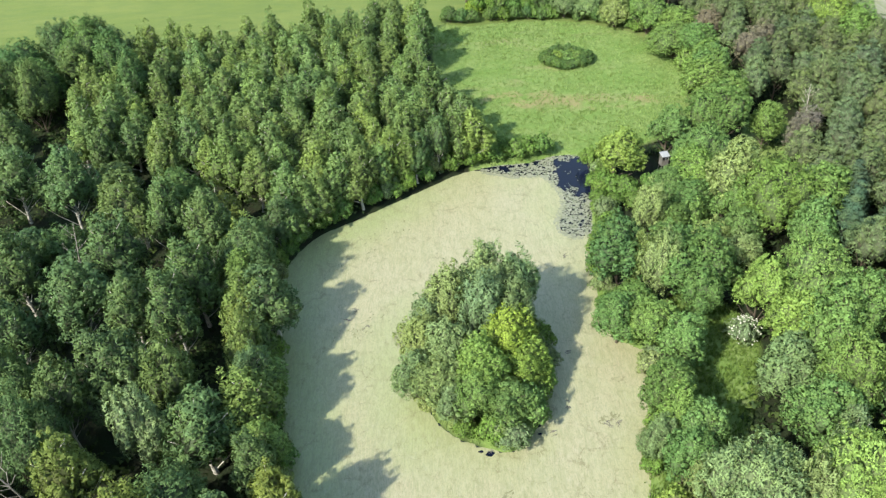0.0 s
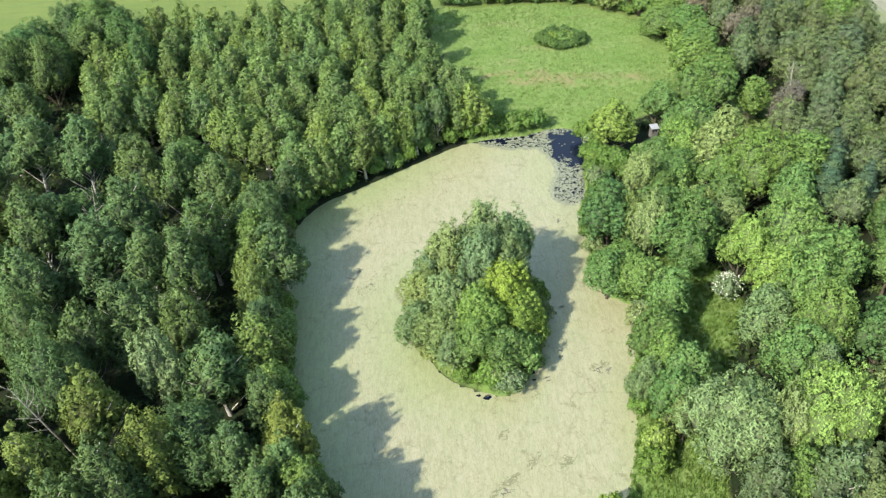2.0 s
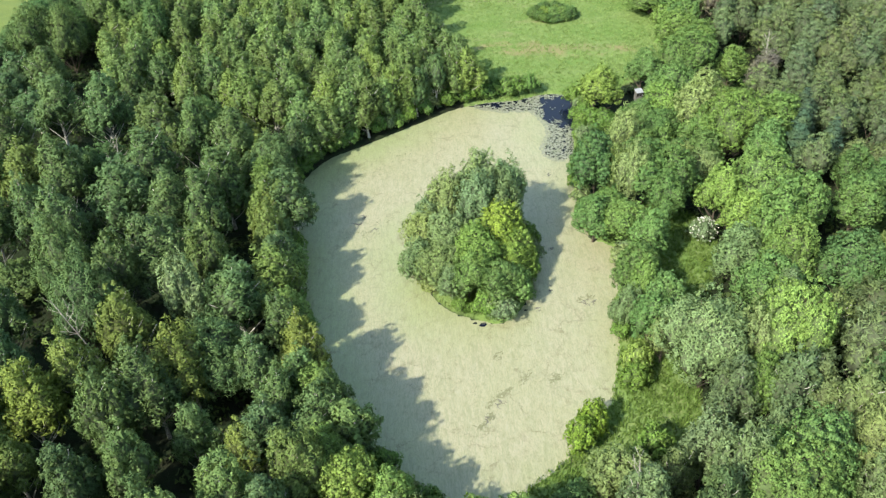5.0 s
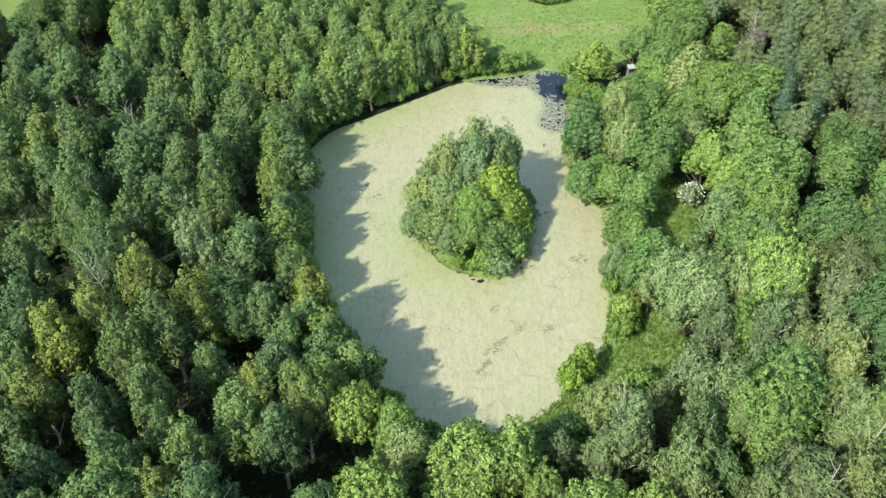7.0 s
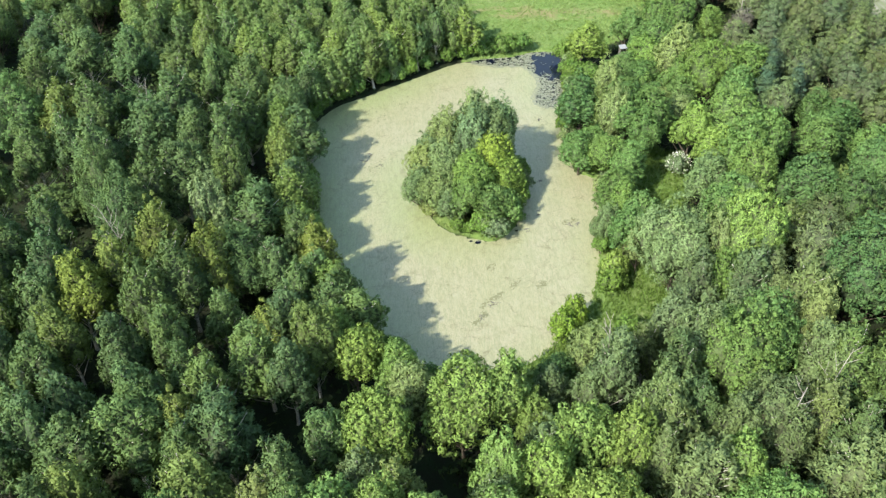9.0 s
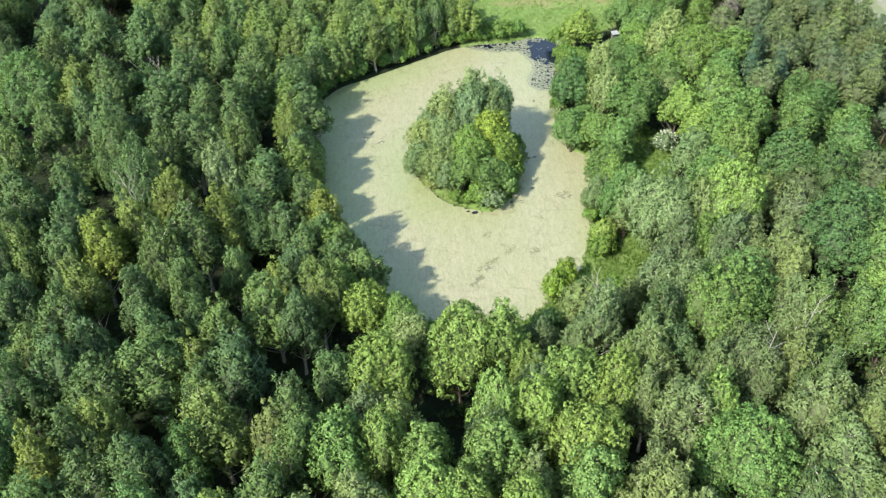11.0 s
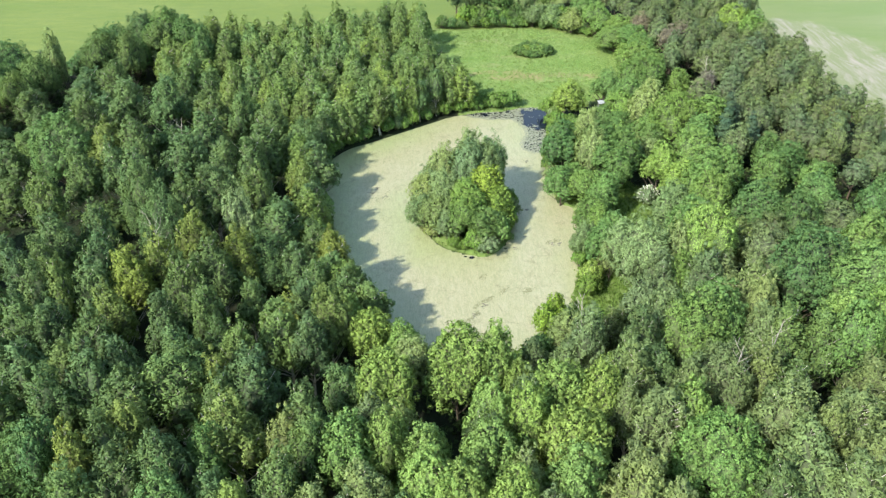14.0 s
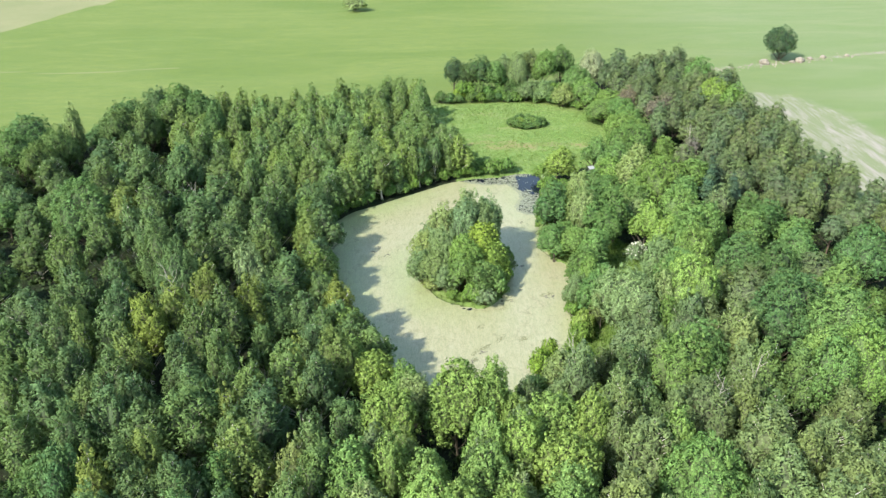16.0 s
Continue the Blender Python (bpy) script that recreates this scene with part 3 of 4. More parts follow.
def sheet(name, ring, z, material, holes=(), step=0.7):
    """A level sheet inside a ring, fine enough to carry its shore values."""
    lo, hi = ring.min(0), ring.max(0)
    xs, ys = np.arange(lo[0] - step, hi[0] + 2 * step, step), np.arange(lo[1] - step, hi[1] + 2 * step, step)
    gx, gy = np.meshgrid(xs, ys)
    x, y = gx.ravel(), gy.ravel()
    d = depth_in(ring, x, y)
    for h in holes:
        d = np.minimum(d, -depth_in(h, x, y))
    i = np.arange(len(x)).reshape(gx.shape)
    quads = np.stack([i[:-1, :-1], i[:-1, 1:], i[1:, 1:], i[1:, :-1]], -1).reshape(-1, 4)
    quads = quads[(d[quads] > -step * 0.75).all(1)]
    # the rim is drawn in to the ring's line
    e = 0.05
    gxd = (np.minimum.reduce([depth_in(ring, x + e, y)] + [-depth_in(h, x + e, y) for h in holes]) - d) / e
    gyd = (np.minimum.reduce([depth_in(ring, x, y + e)] + [-depth_in(h, x, y + e) for h in holes]) - d) / e
    out = d < 0
    n2 = gxd ** 2 + gyd ** 2 + 1e-6
    x, y = np.where(out, x - d * gxd / n2, x), np.where(out, y - d * gyd / n2, y)
    d = depth_in(ring, x, y)
    for h in holes:
        d = np.minimum(d, -depth_in(h, x, y))
    used, inverse = np.unique(quads, return_inverse=True)
    me = mesh_from(name, np.stack([x[used], y[used], np.full(len(used), z)], 1), inverse.reshape(-1, 4), material, True)
    return me, x[used], y[used], d[used]


WEED = smooth_ring([(17.4, 34.6), (15.2, 32.9), (12.8, 31.6), (11.2, 33.4), (11.7, 36.2), (12.6, 38.6), (12.5, 41.2), (11.7, 43.6), (10.6, 45.4), (8.6, 45.8), (6.4, 45.7), (4.8, 46.4), (-0.5, 47.5), (-5, 44.6), (-10.4, 40.9), (-15.6, 37.3), (-20.2, 34), (-23.3, 28), (-23.8, 20), (-22.3, 12), (-20.8, 4), (-18.8, -5), (-15, -13.4), (-11, -19.5), (-5.2, -24.8), (0, -24.4), (3.2, -22.1), (7, -19.2), (11.8, -13.3), (13.2, -9.6), (14.5, -5), (17.2, 5), (17.9, 11.2), (14.9, 14.4), (14.2, 21), (15.3, 30)])


def make_pond():
    me, *_ = sheet("pond_water", POND, 0.0, WATER, step=1.2)
    tagged(new("water", me), "dark still pond water showing through the weed", "water", kind="structure")
    me, x, y, d = sheet("duckweed", WEED, 0.02, DUCKWEED, [ISLAND])
    west = np.clip(0.8 - (x + 13) / 24, 0.25, 1.0)
    me.attributes.new("shore", "FLOAT", "POINT").data.foreach_set("value", (np.clip(1 - d / 9, 0, 1) * west * 1.15).astype(np.float32))
    tagged(new("duckweed", me), "pale cream-green duckweed carpet covering the pond", "duckweed", kind="stuff")
    # torn weed round the open water
    rng = np.random.default_rng(5)
    verts, faces = [], []

    def scrap(x, y, r):
        n, first = 6, len(verts)
        a = rng.uniform(0, 6.3)
        for k in range(n):
            q = r * rng.uniform(0.55, 1.2)
            verts.append((x + q * math.cos(a + k * 6.283 / n), y + 0.7 * q * math.sin(a + k * 6.283 / n), 0.026 + rng.uniform(0, 0.012)))
        faces.append(tuple(range(first, first + n)))

    # torn weed round the open water: thick by the carpet, thinning to nothing in the middle
    p = rng.uniform((2, 30), (19, 51.5), (26000, 2))
    inside, away = depth_in(POND, p[:, 0], p[:, 1]), -depth_in(WEED, p[:, 0], p[:, 1])
    for (x, y), deep, q in zip(p, inside, away):
        if deep < 0.05 or q < -0.7:
            continue
        pool = math.hypot((x - 15.5) / 2.5, (y - 45.2) / 4.3)
        patch = noise.noise((x * 0.6, y * 0.45, 3)) + 0.7 * noise.noise((x * 1.6, y * 1.3, 8))
        if x < 11.5 and y > 44:
            open_here = 0.42 + 0.9 * noise.noise((x * 0.55, y * 0.5, 5)) - 0.25 * q / 4
            thick = q < 0.5 or patch > open_here - 0.5
        else:
            thick = pool + 0.65 * patch > 1.22
        if thick and rng.uniform() < 0.5 or rng.uniform() < 0.006:
            scrap(x, y, rng.uniform(0.07, 0.24) * (0.75 if pool < 1.3 else 1.0))
    me = mesh_from("weed_scraps", verts, faces, RAFT)
    tagged(new("weed_scraps", me), "torn pale weed scraps floating on the open water", "duckweed", kind="stuff")


def weed_streaks():
    """Olive strands of older weed drifted together on the carpet."""
    rng = np.random.default_rng(15)
    verts, faces = [], []
    for (ax, ay), (bx, by), wide, count in STREAKS:
        for _ in range(count):
            q, w = rng.uniform(), rng.uniform(0, 6.28)
            bend = 0.5 * math.sin(q * 5 + ax)
            x, y = ax + (bx - ax) * q + bend * 0.3 + rng.normal(0, wide), ay + (by - ay) * q + bend * 0.3 + rng.normal(0, wide)
            first, long = len(verts), rng.uniform(0.1, 0.42)
            way = math.atan2(by - ay, bx - ax) + rng.normal(0, 0.7)
            c, s, thin = math.cos(way), math.sin(way), rng.uniform(0.04, 0.11)
            verts.extend([(x - c * long, y - s * long, 0.03), (x + s * thin, y - c * thin, 0.036 + 0.01 * rng.uniform()), (x + c * long, y + s * long, 0.03), (x - s * thin, y + c * thin, 0.036)])
            faces.append((first, first + 1, first + 2, first + 3))
    tagged(new("weed_streaks", mesh_from("weed_streaks", verts, faces, OLIVE_WEED)), "olive strands of older weed lying on the duckweed", "duckweed", kind="stuff")


STREAKS = [((-0.9, -12.3), (1.9, -9.8), 0.16, 60), ((-1.5, -14.6), (-0.3, -13.1), 0.2, 45), ((3.1, -9.2), (3.9, -8.3), 0.25, 20), ((6.0, -8.9), (7.1, -8.5), 0.25, 26), ((0.6, -6.0), (1.4, -4.8), 0.3, 14), ((10.6, 2.2), (12, 3.2), 0.3, 22), ((-15, 15), (-11, 19), 0.8, 30), ((-17, 28), (-8, 36), 1.2, 30), ((9, 24), (12, 28), 0.6, 12)]
make_ground()
make_pond()
weed_streaks()


def weed_hole(x, y, size, seed):
    """A small gap in the duckweed, where the dark water shows."""
    rng = np.random.default_rng(seed)
    w = np.arange(9) * 2 * math.pi / 9
    r = size * rng.uniform(0.55, 1.1, 9)
    me = mesh_from("weed_hole", np.stack([x + r * np.cos(w), y + 0.6 * r * np.sin(w), np.full(9, 0.04)], 1), [range(9)], WATER)
    tagged(new("weed_hole", me), "small gap of dark open water in the duckweed", "open water", "gaps in the duckweed")


weed_hole(-0.2, -0.75, 0.5, 61)
weed_hole(-1.1, -0.45, 0.28, 62)
weed_hole(4.6, 1.3, 0.3, 63)

# ---- trees by zone: x, y, height, radius ----
plant("south_west", "y", [(-41.1, -22, 13, 2.2), (-17.1, -24.3, 13, 1.7), (-27.9, -32.9, 13, 1.3), (-24.8, -40.2, 13, 2.7), (-34.1, -40.5, 13, 1.8), (-37.5, -43.8, 13, 1.8), (-23.4, -48.9, 13, 1.4)])
plant("south_west", "b", [(-46.6, -24.5, 13, 2.2), (-41.9, -26.4, 13, 2.1), (-34.7, -25, 13, 2.2), (-30.7, -23.3, 13, 1.8), (-28.6, -26.9, 13, 1.3), (-25.8, -29.6, 13, 2.2), (-21.9, -25.9, 13, 2.5), (-19, -27.7, 13, 1.7), (-15.2, -35.2, 13, 1.5), (-37.4, -30.6, 13, 1.7), (-42.6, -31.9, 13, 2.3), (-39.4, -33.7, 13, 1.7), (-31.7, -30.4, 13, 1.7), (-35.9, -35.8, 13, 2.4), (-31.5, -33.7, 13, 3.2), (-23.8, -34.5, 13, 2.9), (-26.5, -36.2, 13, 1.2), (-42.8, -35.6, 13, 1.7), (-18, -39.5, 13, 1.7), (-17.1, -43.6, 13, 1.9), (-35.8, -41.9, 13, 2.1), (-33.6, -46.3, 13, 2.2), (-29.7, -44.7, 13, 2.2), (-36.6, -48.4, 13, 2)])
plant("south_west", "b", [(-25.5, -47.8, 13, 1.2), (-20.4, -50.6, 13, 1.6), (-19, -47.5, 13, 1.8), (-9.5, -51.1, 13, 1.5)])
plant("south_west", "m", [(-15.1, -20.8, 11, 1.3), (-13.4, -24.3, 10, 2), (-9.8, -25.4, 9, 1.6), (-10.7, -35, 13, 2.3), (-10.5, -43.3, 13, 1.6), (-7.6, -44, 13, 2.1), (-7, -48.4, 13, 2.4)])
plant("south_west", "w", [(-7.8, -28.5, 9, 2.5), (-12.5, -39.4, 13, 1.5), (-9.7, -40.1, 13, 1.2), (-19.9, -40.7, 13, 1.1), (-16.7, -49.7, 13, 1.3)])
plant("south_west", "d", [(-26.6, -42.6, 13, 1.5), (-40.8, -42.8, 13, 2), (-28.5, -49.2, 13, 2.4)])
plant("south_west", "o", [(-14.2, -43.2, 13, 2.4)])
plant("south_west", "v", [(-12.1, -48.8, 13, 2.2), (-14.2, -49.9, 13, 1.3)])
plant("south_east", "m", [(-3.8, -32.3, 13, 2.5), (-0.3, -31.3, 13, 2.1), (-1.4, -39.8, 13, 1.7), (2.3, -33.1, 11, 1.1), (5.2, -36.7, 13, 2.3), (9.1, -37.7, 13, 1.5), (2.3, -40.4, 13, 2.1), (5.6, -43.4, 13, 2.5), (-1.9, -44.8, 13, 2.5), (-4.4, -48.5, 13, 2), (-0.2, -49.8, 13, 2.1), (5.5, -47.5, 13, 2.3), (37.4, -27.1, 13, 1.9)])
plant("south_east", "w", [(2.2, -37.4, 13, 1.5), (1.5, -46.1, 13, 1.1), (9.7, -29, 13, 2.1), (7.6, -29.6, 10, 1.5), (11.9, -38.5, 13, 1.5), (18.1, -26.4, 13, 1.7), (28.4, -28.5, 13, 1.8), (10.6, -45.9, 13, 1.4), (10.7, -49.2, 13, 2.5), (13.4, -50.3, 13, 1.6), (28.7, -43, 13, 2.1)])
plant("south_east", "v", [(-2.2, -42.4, 13, 1.4), (2.6, -51.4, 13, 1.5), (12.7, -35, 13, 2.2), (18.2, -35.6, 13, 1.6), (21.8, -35.3, 13, 4.3), (25.6, -34.8, 13, 1.7), (14.2, -40.9, 13, 2.9), (25.5, -41.6, 13, 2.9), (25.4, -46.5, 13, 3)])
plant("south_east", "d", [(5, -26.1, 7, 1.8)])
plant("south_east", "b", [(15, -29.6, 13, 1.7), (16.3, -32.9, 13, 1.4), (30.4, -29.4, 13, 2.7), (33.7, -29.6, 13, 2.4), (28, -37.7, 13, 1.9), (21.6, -49.1, 13, 1.7)])
plant("south_east", "o", [(21.8, -27.6, 13, 3.8), (17.4, -40, 13, 1.5), (18.7, -45.2, 13, 3.7)])
plant("west", "b", [(-58.3, 4.4, 13, 2.4), (-55.3, 11, 13, 2.5), (-51.8, -7.5, 13, 2.7), (-48, -4.9, 13, 2), (-47.3, 11.5, 13, 2.7), (-44.4, 3.8, 13, 3.5), (-40.3, -2.7, 13, 3.6), (-38.6, 1.5, 13, 2.2), (-35.1, 4.9, 13, 3), (-39.8, 22.3, 13, 3), (-41.7, 15, 13, 3.3), (-35.3, 13, 13, 2.8), (-31.3, 12.9, 13, 2.4), (-30.5, 27.3, 13, 2.7), (-25.7, -1.4, 10.9, 3.2), (-26.8, -9.4, 10.9, 4.3), (-25.7, 22.6, 10.9, 3.8), (-22.3, 15.8, 10.9, 3.2), (-30.3, 17.9, 13, 2.9), (-35.8, 29.6, 13, 2.3), (-40.5, 31.8, 13, 3.3), (-49.4, 36.6, 13, 2.9), (-57.1, 39.2, 13, 3), (-50.8, 12.1, 13, 1.9)])
plant("west", "b", [(-50.2, 20.6, 13, 3.1), (-60.6, 30.7, 13, 2.9), (-44.7, -17.8, 13, 2.3), (-34.2, -17.7, 13, 1.9), (-31.2, -14.7, 13, 2.6), (-26.5, -19.3, 10.9, 1.8), (-22.3, -10.6, 10.1, 2), (-19.3, -15.1, 10.1, 1.9), (-16.0, -17.8, 10.1, 2.4), (-20.6, -19.3, 10.9, 2.4), (-52.1, -12.1, 13, 2.1), (-45.7, -10.9, 13, 2.1), (-29.3, 3.6, 13, 2.2), (-49.9, -18.8, 13, 2), (-47.6, -18, 13, 2)])
plant("west", "y", [(-35.4, -6.7, 13, 2.4), (-23.5, 8.5, 10.9, 1.7), (-55, 20.8, 13, 3.1), (-41, -16.4, 13, 2.6), (-38.2, -13.4, 13, 2.3), (-28.8, -11.6, 13, 2.3), (-22.2, -20.8, 10.9, 1.5)])
plant("west", "m", [(-22.0, 6.6, 8.4, 2.3), (-20.6, -1.7, 7.6, 2.1)])
plant("west", "d", [(-61.2, 21, 13, 5)])
plant("west", "w", [(-30.4, -1.8, 13, 2.1)])
plant("east", "m", [(19.8, 43, 8.5, 3.4), (27.4, -11.6, 14.5, 3.7), (14.7, -8.3, 4, 1.6)])
plant("east", "d", [(15.3, 20.9, 11, 3.2), (21.2, 19.4, 11, 3.5), (22.7, 14.7, 9, 2.2)])
plant("east", "w", [(21.1, 29.3, 9, 2.2), (19.2, 18, 11, 2.2), (31.9, 33, 12, 3.1), (28.5, 4.1, 8, 3.1), (20.1, -10.8, 12, 4.6), (24.1, -10.9, 12, 2), (14.5, -2.8, 7, 1.6), (17.4, -7.4, 7, 1.5)])
plant("east", "y", [(17.8, 19.6, 11, 1.6)])
plant("east", "o", [(15.8, 15.1, 6, 2.8), (17.6, 11.6, 7, 2.5), (34.5, 50.3, 11, 4.6), (30.4, 41.2, 10, 3.9), (28.6, 38.3, 8, 3.1), (23.5, 28.9, 6, 2.1), (35.2, 28.4, 12, 4.3), (40.2, 28.6, 11, 3.4), (37.8, 23.6, 10, 2.8), (33.2, 7.1, 12, 3.3), (36.9, 9.4, 12, 2.8), (28.7, -2.8, 10, 3.3), (32.2, 0.9, 12, 2.8), (16.7, 2.6, 8, 2.3), (25.4, 36.7, 6, 2.6), (31.2, 30.8, 8, 2.2)])
plant("east", "k", [(34.1, 15.2, 12, 4.3), (29, 14, 10, 2.5), (30.9, 9.6, 9, 2.9), (36.6, 79.6, 6, 4.7), (37.6, 75.1, 4, 2.1)])
plant("east", "v", [(29, -6.2, 11, 1.7)])
plant("east", "o", [(17.1, -0.4, 8, 2), (16.3, -5.6, 8, 2.1), (13.9, 12.9, 6.5, 2.2), (19.6, 8.2, 8, 2.4), (18.6, -2.4, 8, 2.1), (23.2, -6.6, 7, 2.2)])
plant("east", "d", [(24.7, 18.7, 10, 3)])
plant("east", "w", [(27.6, 25.2, 6.5, 2.4), (29.6, 22.4, 7, 2.4)])
plant("east", "o", [(30.8, 25.6, 7, 2.4), (27.4, 33.6, 6, 2.6), (26.2, 30.6, 5.5, 2.2)])
plant("east_far", "d", [(48.4, 14.4, 9, 2.9), (47, 18.6, 8.5, 2.4)])
plant("east_far", "o", [(44.6, 11.2, 9.5, 2.9), (50.6, 9, 8.5, 2.8), (49.2, 5, 9, 2.8)])
plant("south_east", "v", [(28.7, -49.4, 12, 2.6), (31.8, -46.6, 12, 2.6), (34.6, -44.6, 11.5, 2.5), (32.2, -40.4, 11.5, 2.6), (35.6, -36.6, 12, 2.5)])
plant("south_west", "b", [(-50.4, -22.8, 12, 2.4), (-47.6, -29.9, 12, 2.4), (-46.9, -37, 12, 2.4), (-52.4, -28.4, 12, 2.5), (-55.6, -19.4, 12.5, 2.5), (-54.4, -13.4, 12.5, 2.3), (-46.4, -45.6, 11, 2.3)])
plant("south_west", "d", [(-43.2, -42.4, 12, 3.7)])
plant("east", "v", [(25.6, -17.6, 12, 2.4), (28.4, -16.4, 11, 2.3), (32.6, -8.4, 10, 2.4)])
plant("east_far", "d", [(37.5, -17.6, 14, 5.2), (37.4, -1.4, 12, 3.4), (57.1, 1, 12, 4.1), (41.5, -5.1, 12, 3.7)])
plant("east_far", "o", [(43, -20.6, 14, 5.6), (41.4, -28.7, 14, 3.8), (37, -30.4, 13, 2.7)])
plant("east_far", "k", [(46.9, -11.4, 13, 3.4)])
plant("east_far", "p", [(38.2, -6.7, 10, 3.5), (46.8, -4.5, 10, 3.8)])
plant("east_far", "v", [(30.3, -19.8, 12, 2.5)])
plant("meadow_edge", "p", [(60.6, 105.3, 12, 3.1)])
plant("meadow_edge", "a", [(3.2, 107.5, 9.5, 2.9), (9.7, 104.3, 10.5, 3.5), (6.6, 106.5, 8, 2.4)])
plant("meadow_edge", "w", [(19.4, 105.8, 11, 3.7), (25, 97.6, 5.6, 3.1), (21.2, 98.2, 5.4, 2.8), (29.6, 93.4, 6, 3)])
plant("meadow_edge", "v", [(16.4, 107.4, 10.5, 2.6), (22.8, 108.4, 11, 2.6)])
plant("meadow_edge", "o", [(26.4, 106, 11.5, 3.4), (31.8, 112.4, 11, 3.6), (33.6, 98.6, 9.5, 3.4), (34.3, 89.2, 9, 3.6), (39.9, 77.5, 7.5, 3.2), (13.6, 103.8, 9.5, 3), (38.9, 68.5, 8.5, 3.2), (63.6, 96, 11.5, 4), (64.4, 74.5, 10.5, 3.2)])
plant("meadow_edge", "l", [(38.3, 105.4, 11.5, 3.9)])
plant("meadow_edge", "k", [(38.4, 84.9, 7, 3.4), (62.6, 80.7, 11, 3.8)])
plant("north_west", "d", [(-86.9, 61.4, 12, 5.2), (-86.5, 52.6, 11, 4.4), (-60.2, 77.3, 13, 4.4), (-54.2, 72.5, 13, 3.2), (-49.8, 66, 13, 2.5), (-74.1, 67.3, 7, 3.3)])
plant("north_west", "w", [(-76.8, 59.5, 14, 1.8)])
plant("north_west", "b", [(-77.6, 53.6, 11, 4.3), (-69.5, 63.6, 13, 4.5), (-63.6, 63.2, 13, 3.8), (-79.5, 47.3, 11, 3.6), (-60.2, 71.8, 12, 3.3)])
plant("north_west", "b", [(-62.6, 50.9, 11, 3)])
plant("east_near", "u", [(14, -19.3, 4.5, 1.9)])
plant("east_near", "w", [(8.8, -24.2, 9, 2.6), (16.6, -22.6, 12, 2.5), (22.3, -22, 11, 1.7), (30.3, -23.3, 12, 2.3)])
plant("east_near", "v", [(13.4, -25.5, 11, 1.6), (20.6, -17.5, 12, 1.7), (4.2, -29.1, 9, 1.4), (13.2, -32.6, 12, 2.1)])
plant("east_near", "o", [(24.1, -25, 13, 4.2), (23.2, -16.5, 11, 1.7)])
plant("east_near", "p", [(35, -12.7, 12, 2.9)])
plant("north_corner", "d", [(-70.5, 76.6, 10, 4.7), (-64.8, 68.5, 10, 3.9), (-71, 72, 10, 3.6)])
plant("north_corner", "b", [(-65.7, 80.6, 11, 4.5), (-60.9, 81.5, 11, 3.7), (-56.8, 79.1, 10, 3.1), (-52.8, 76.5, 10, 2.5)])
plant("island", "w", [(0.1, 16.6, 12, 2.9), (3, 15.6, 11.2, 2.8), (1.5, 14, 11.6, 2.4), (-3.2, 15.1, 9.8, 2.8), (-5.8, 14.2, 6.8, 2.4), (-6.5, 9.9, 8, 2.5), (-3.8, 8, 9, 2.4), (-6.9, 6.3, 6, 2.2), (-4.5, 4.6, 7, 2.4), (-3.5, 3.3, 5, 2.1), (4.1, 16.7, 9, 1.8)])
plant("island", "i", [(2.7, 11.6, 11, 2.5), (-0.3, 11.2, 12, 2.5)])
plant("island", "q", [(2.5, 9.1, 9, 2.7), (3.7, 7, 7, 2.5)])
plant("island", "o", [(-0.7, 5.5, 9, 2.6), (-1.4, 3, 7, 2.4), (1.7, 2.2, 6, 2.4), (3.6, 2.9, 5, 1.9)])


# ---- groves between them ----
def clear_of(x, y, gap):
    p = np.array(PLANTED)
    return bool((np.hypot(p[:, 0] - x, p[:, 1] - y) > gap + p[:, 2]).all())


def grove(area, letters, spacing, tall, wide, most, seed, lanes=()):
    """Fills an area with trees that keep their distance, leaving the lanes dark and bare."""
    rng = np.random.default_rng(seed)
    lo, hi = area.min(0), area.max(0)
    spots = rng.uniform(lo, hi, (4000, 2))
    good = depth_in(area, spots[:, 0], spots[:, 1]) > 0
    for l in lanes:
        good &= depth_in(l, spots[:, 0], spots[:, 1]) < 0
    made = 0
    for x, y in spots[good]:
        if made < most and clear_of(x, y, spacing):
            letter = letters[int(rng.integers(len(letters)))]
            one_tree(letter, float(x), float(y), float(rng.uniform(*tall)), float(rng.uniform(*wide)))
            made += 1


def shore_row(ring, letters, step, tall, wide, seed, close=1.0):
    """Trees or shrubs in a loose row along a line."""
    rng = np.random.default_rng(seed)
    ring = np.array(ring, float)
    for (ax, ay), (bx, by) in zip(ring[:-1], ring[1:]):
        n = max(1, round(math.hypot(bx - ax, by - ay) / step))
        for i in range(n):
            q = (i + float(rng.uniform(0.1, 0.9))) / n
            x, y = ax + (bx - ax) * q + float(rng.normal(0, 0.35)), ay + (by - ay) * q + float(rng.normal(0, 0.35))
            if clear_of(x, y, close):
                one_tree(letters[int(rng.integers(len(letters)))], x, y, float(rng.uniform(*tall)), float(rng.uniform(*wide)))


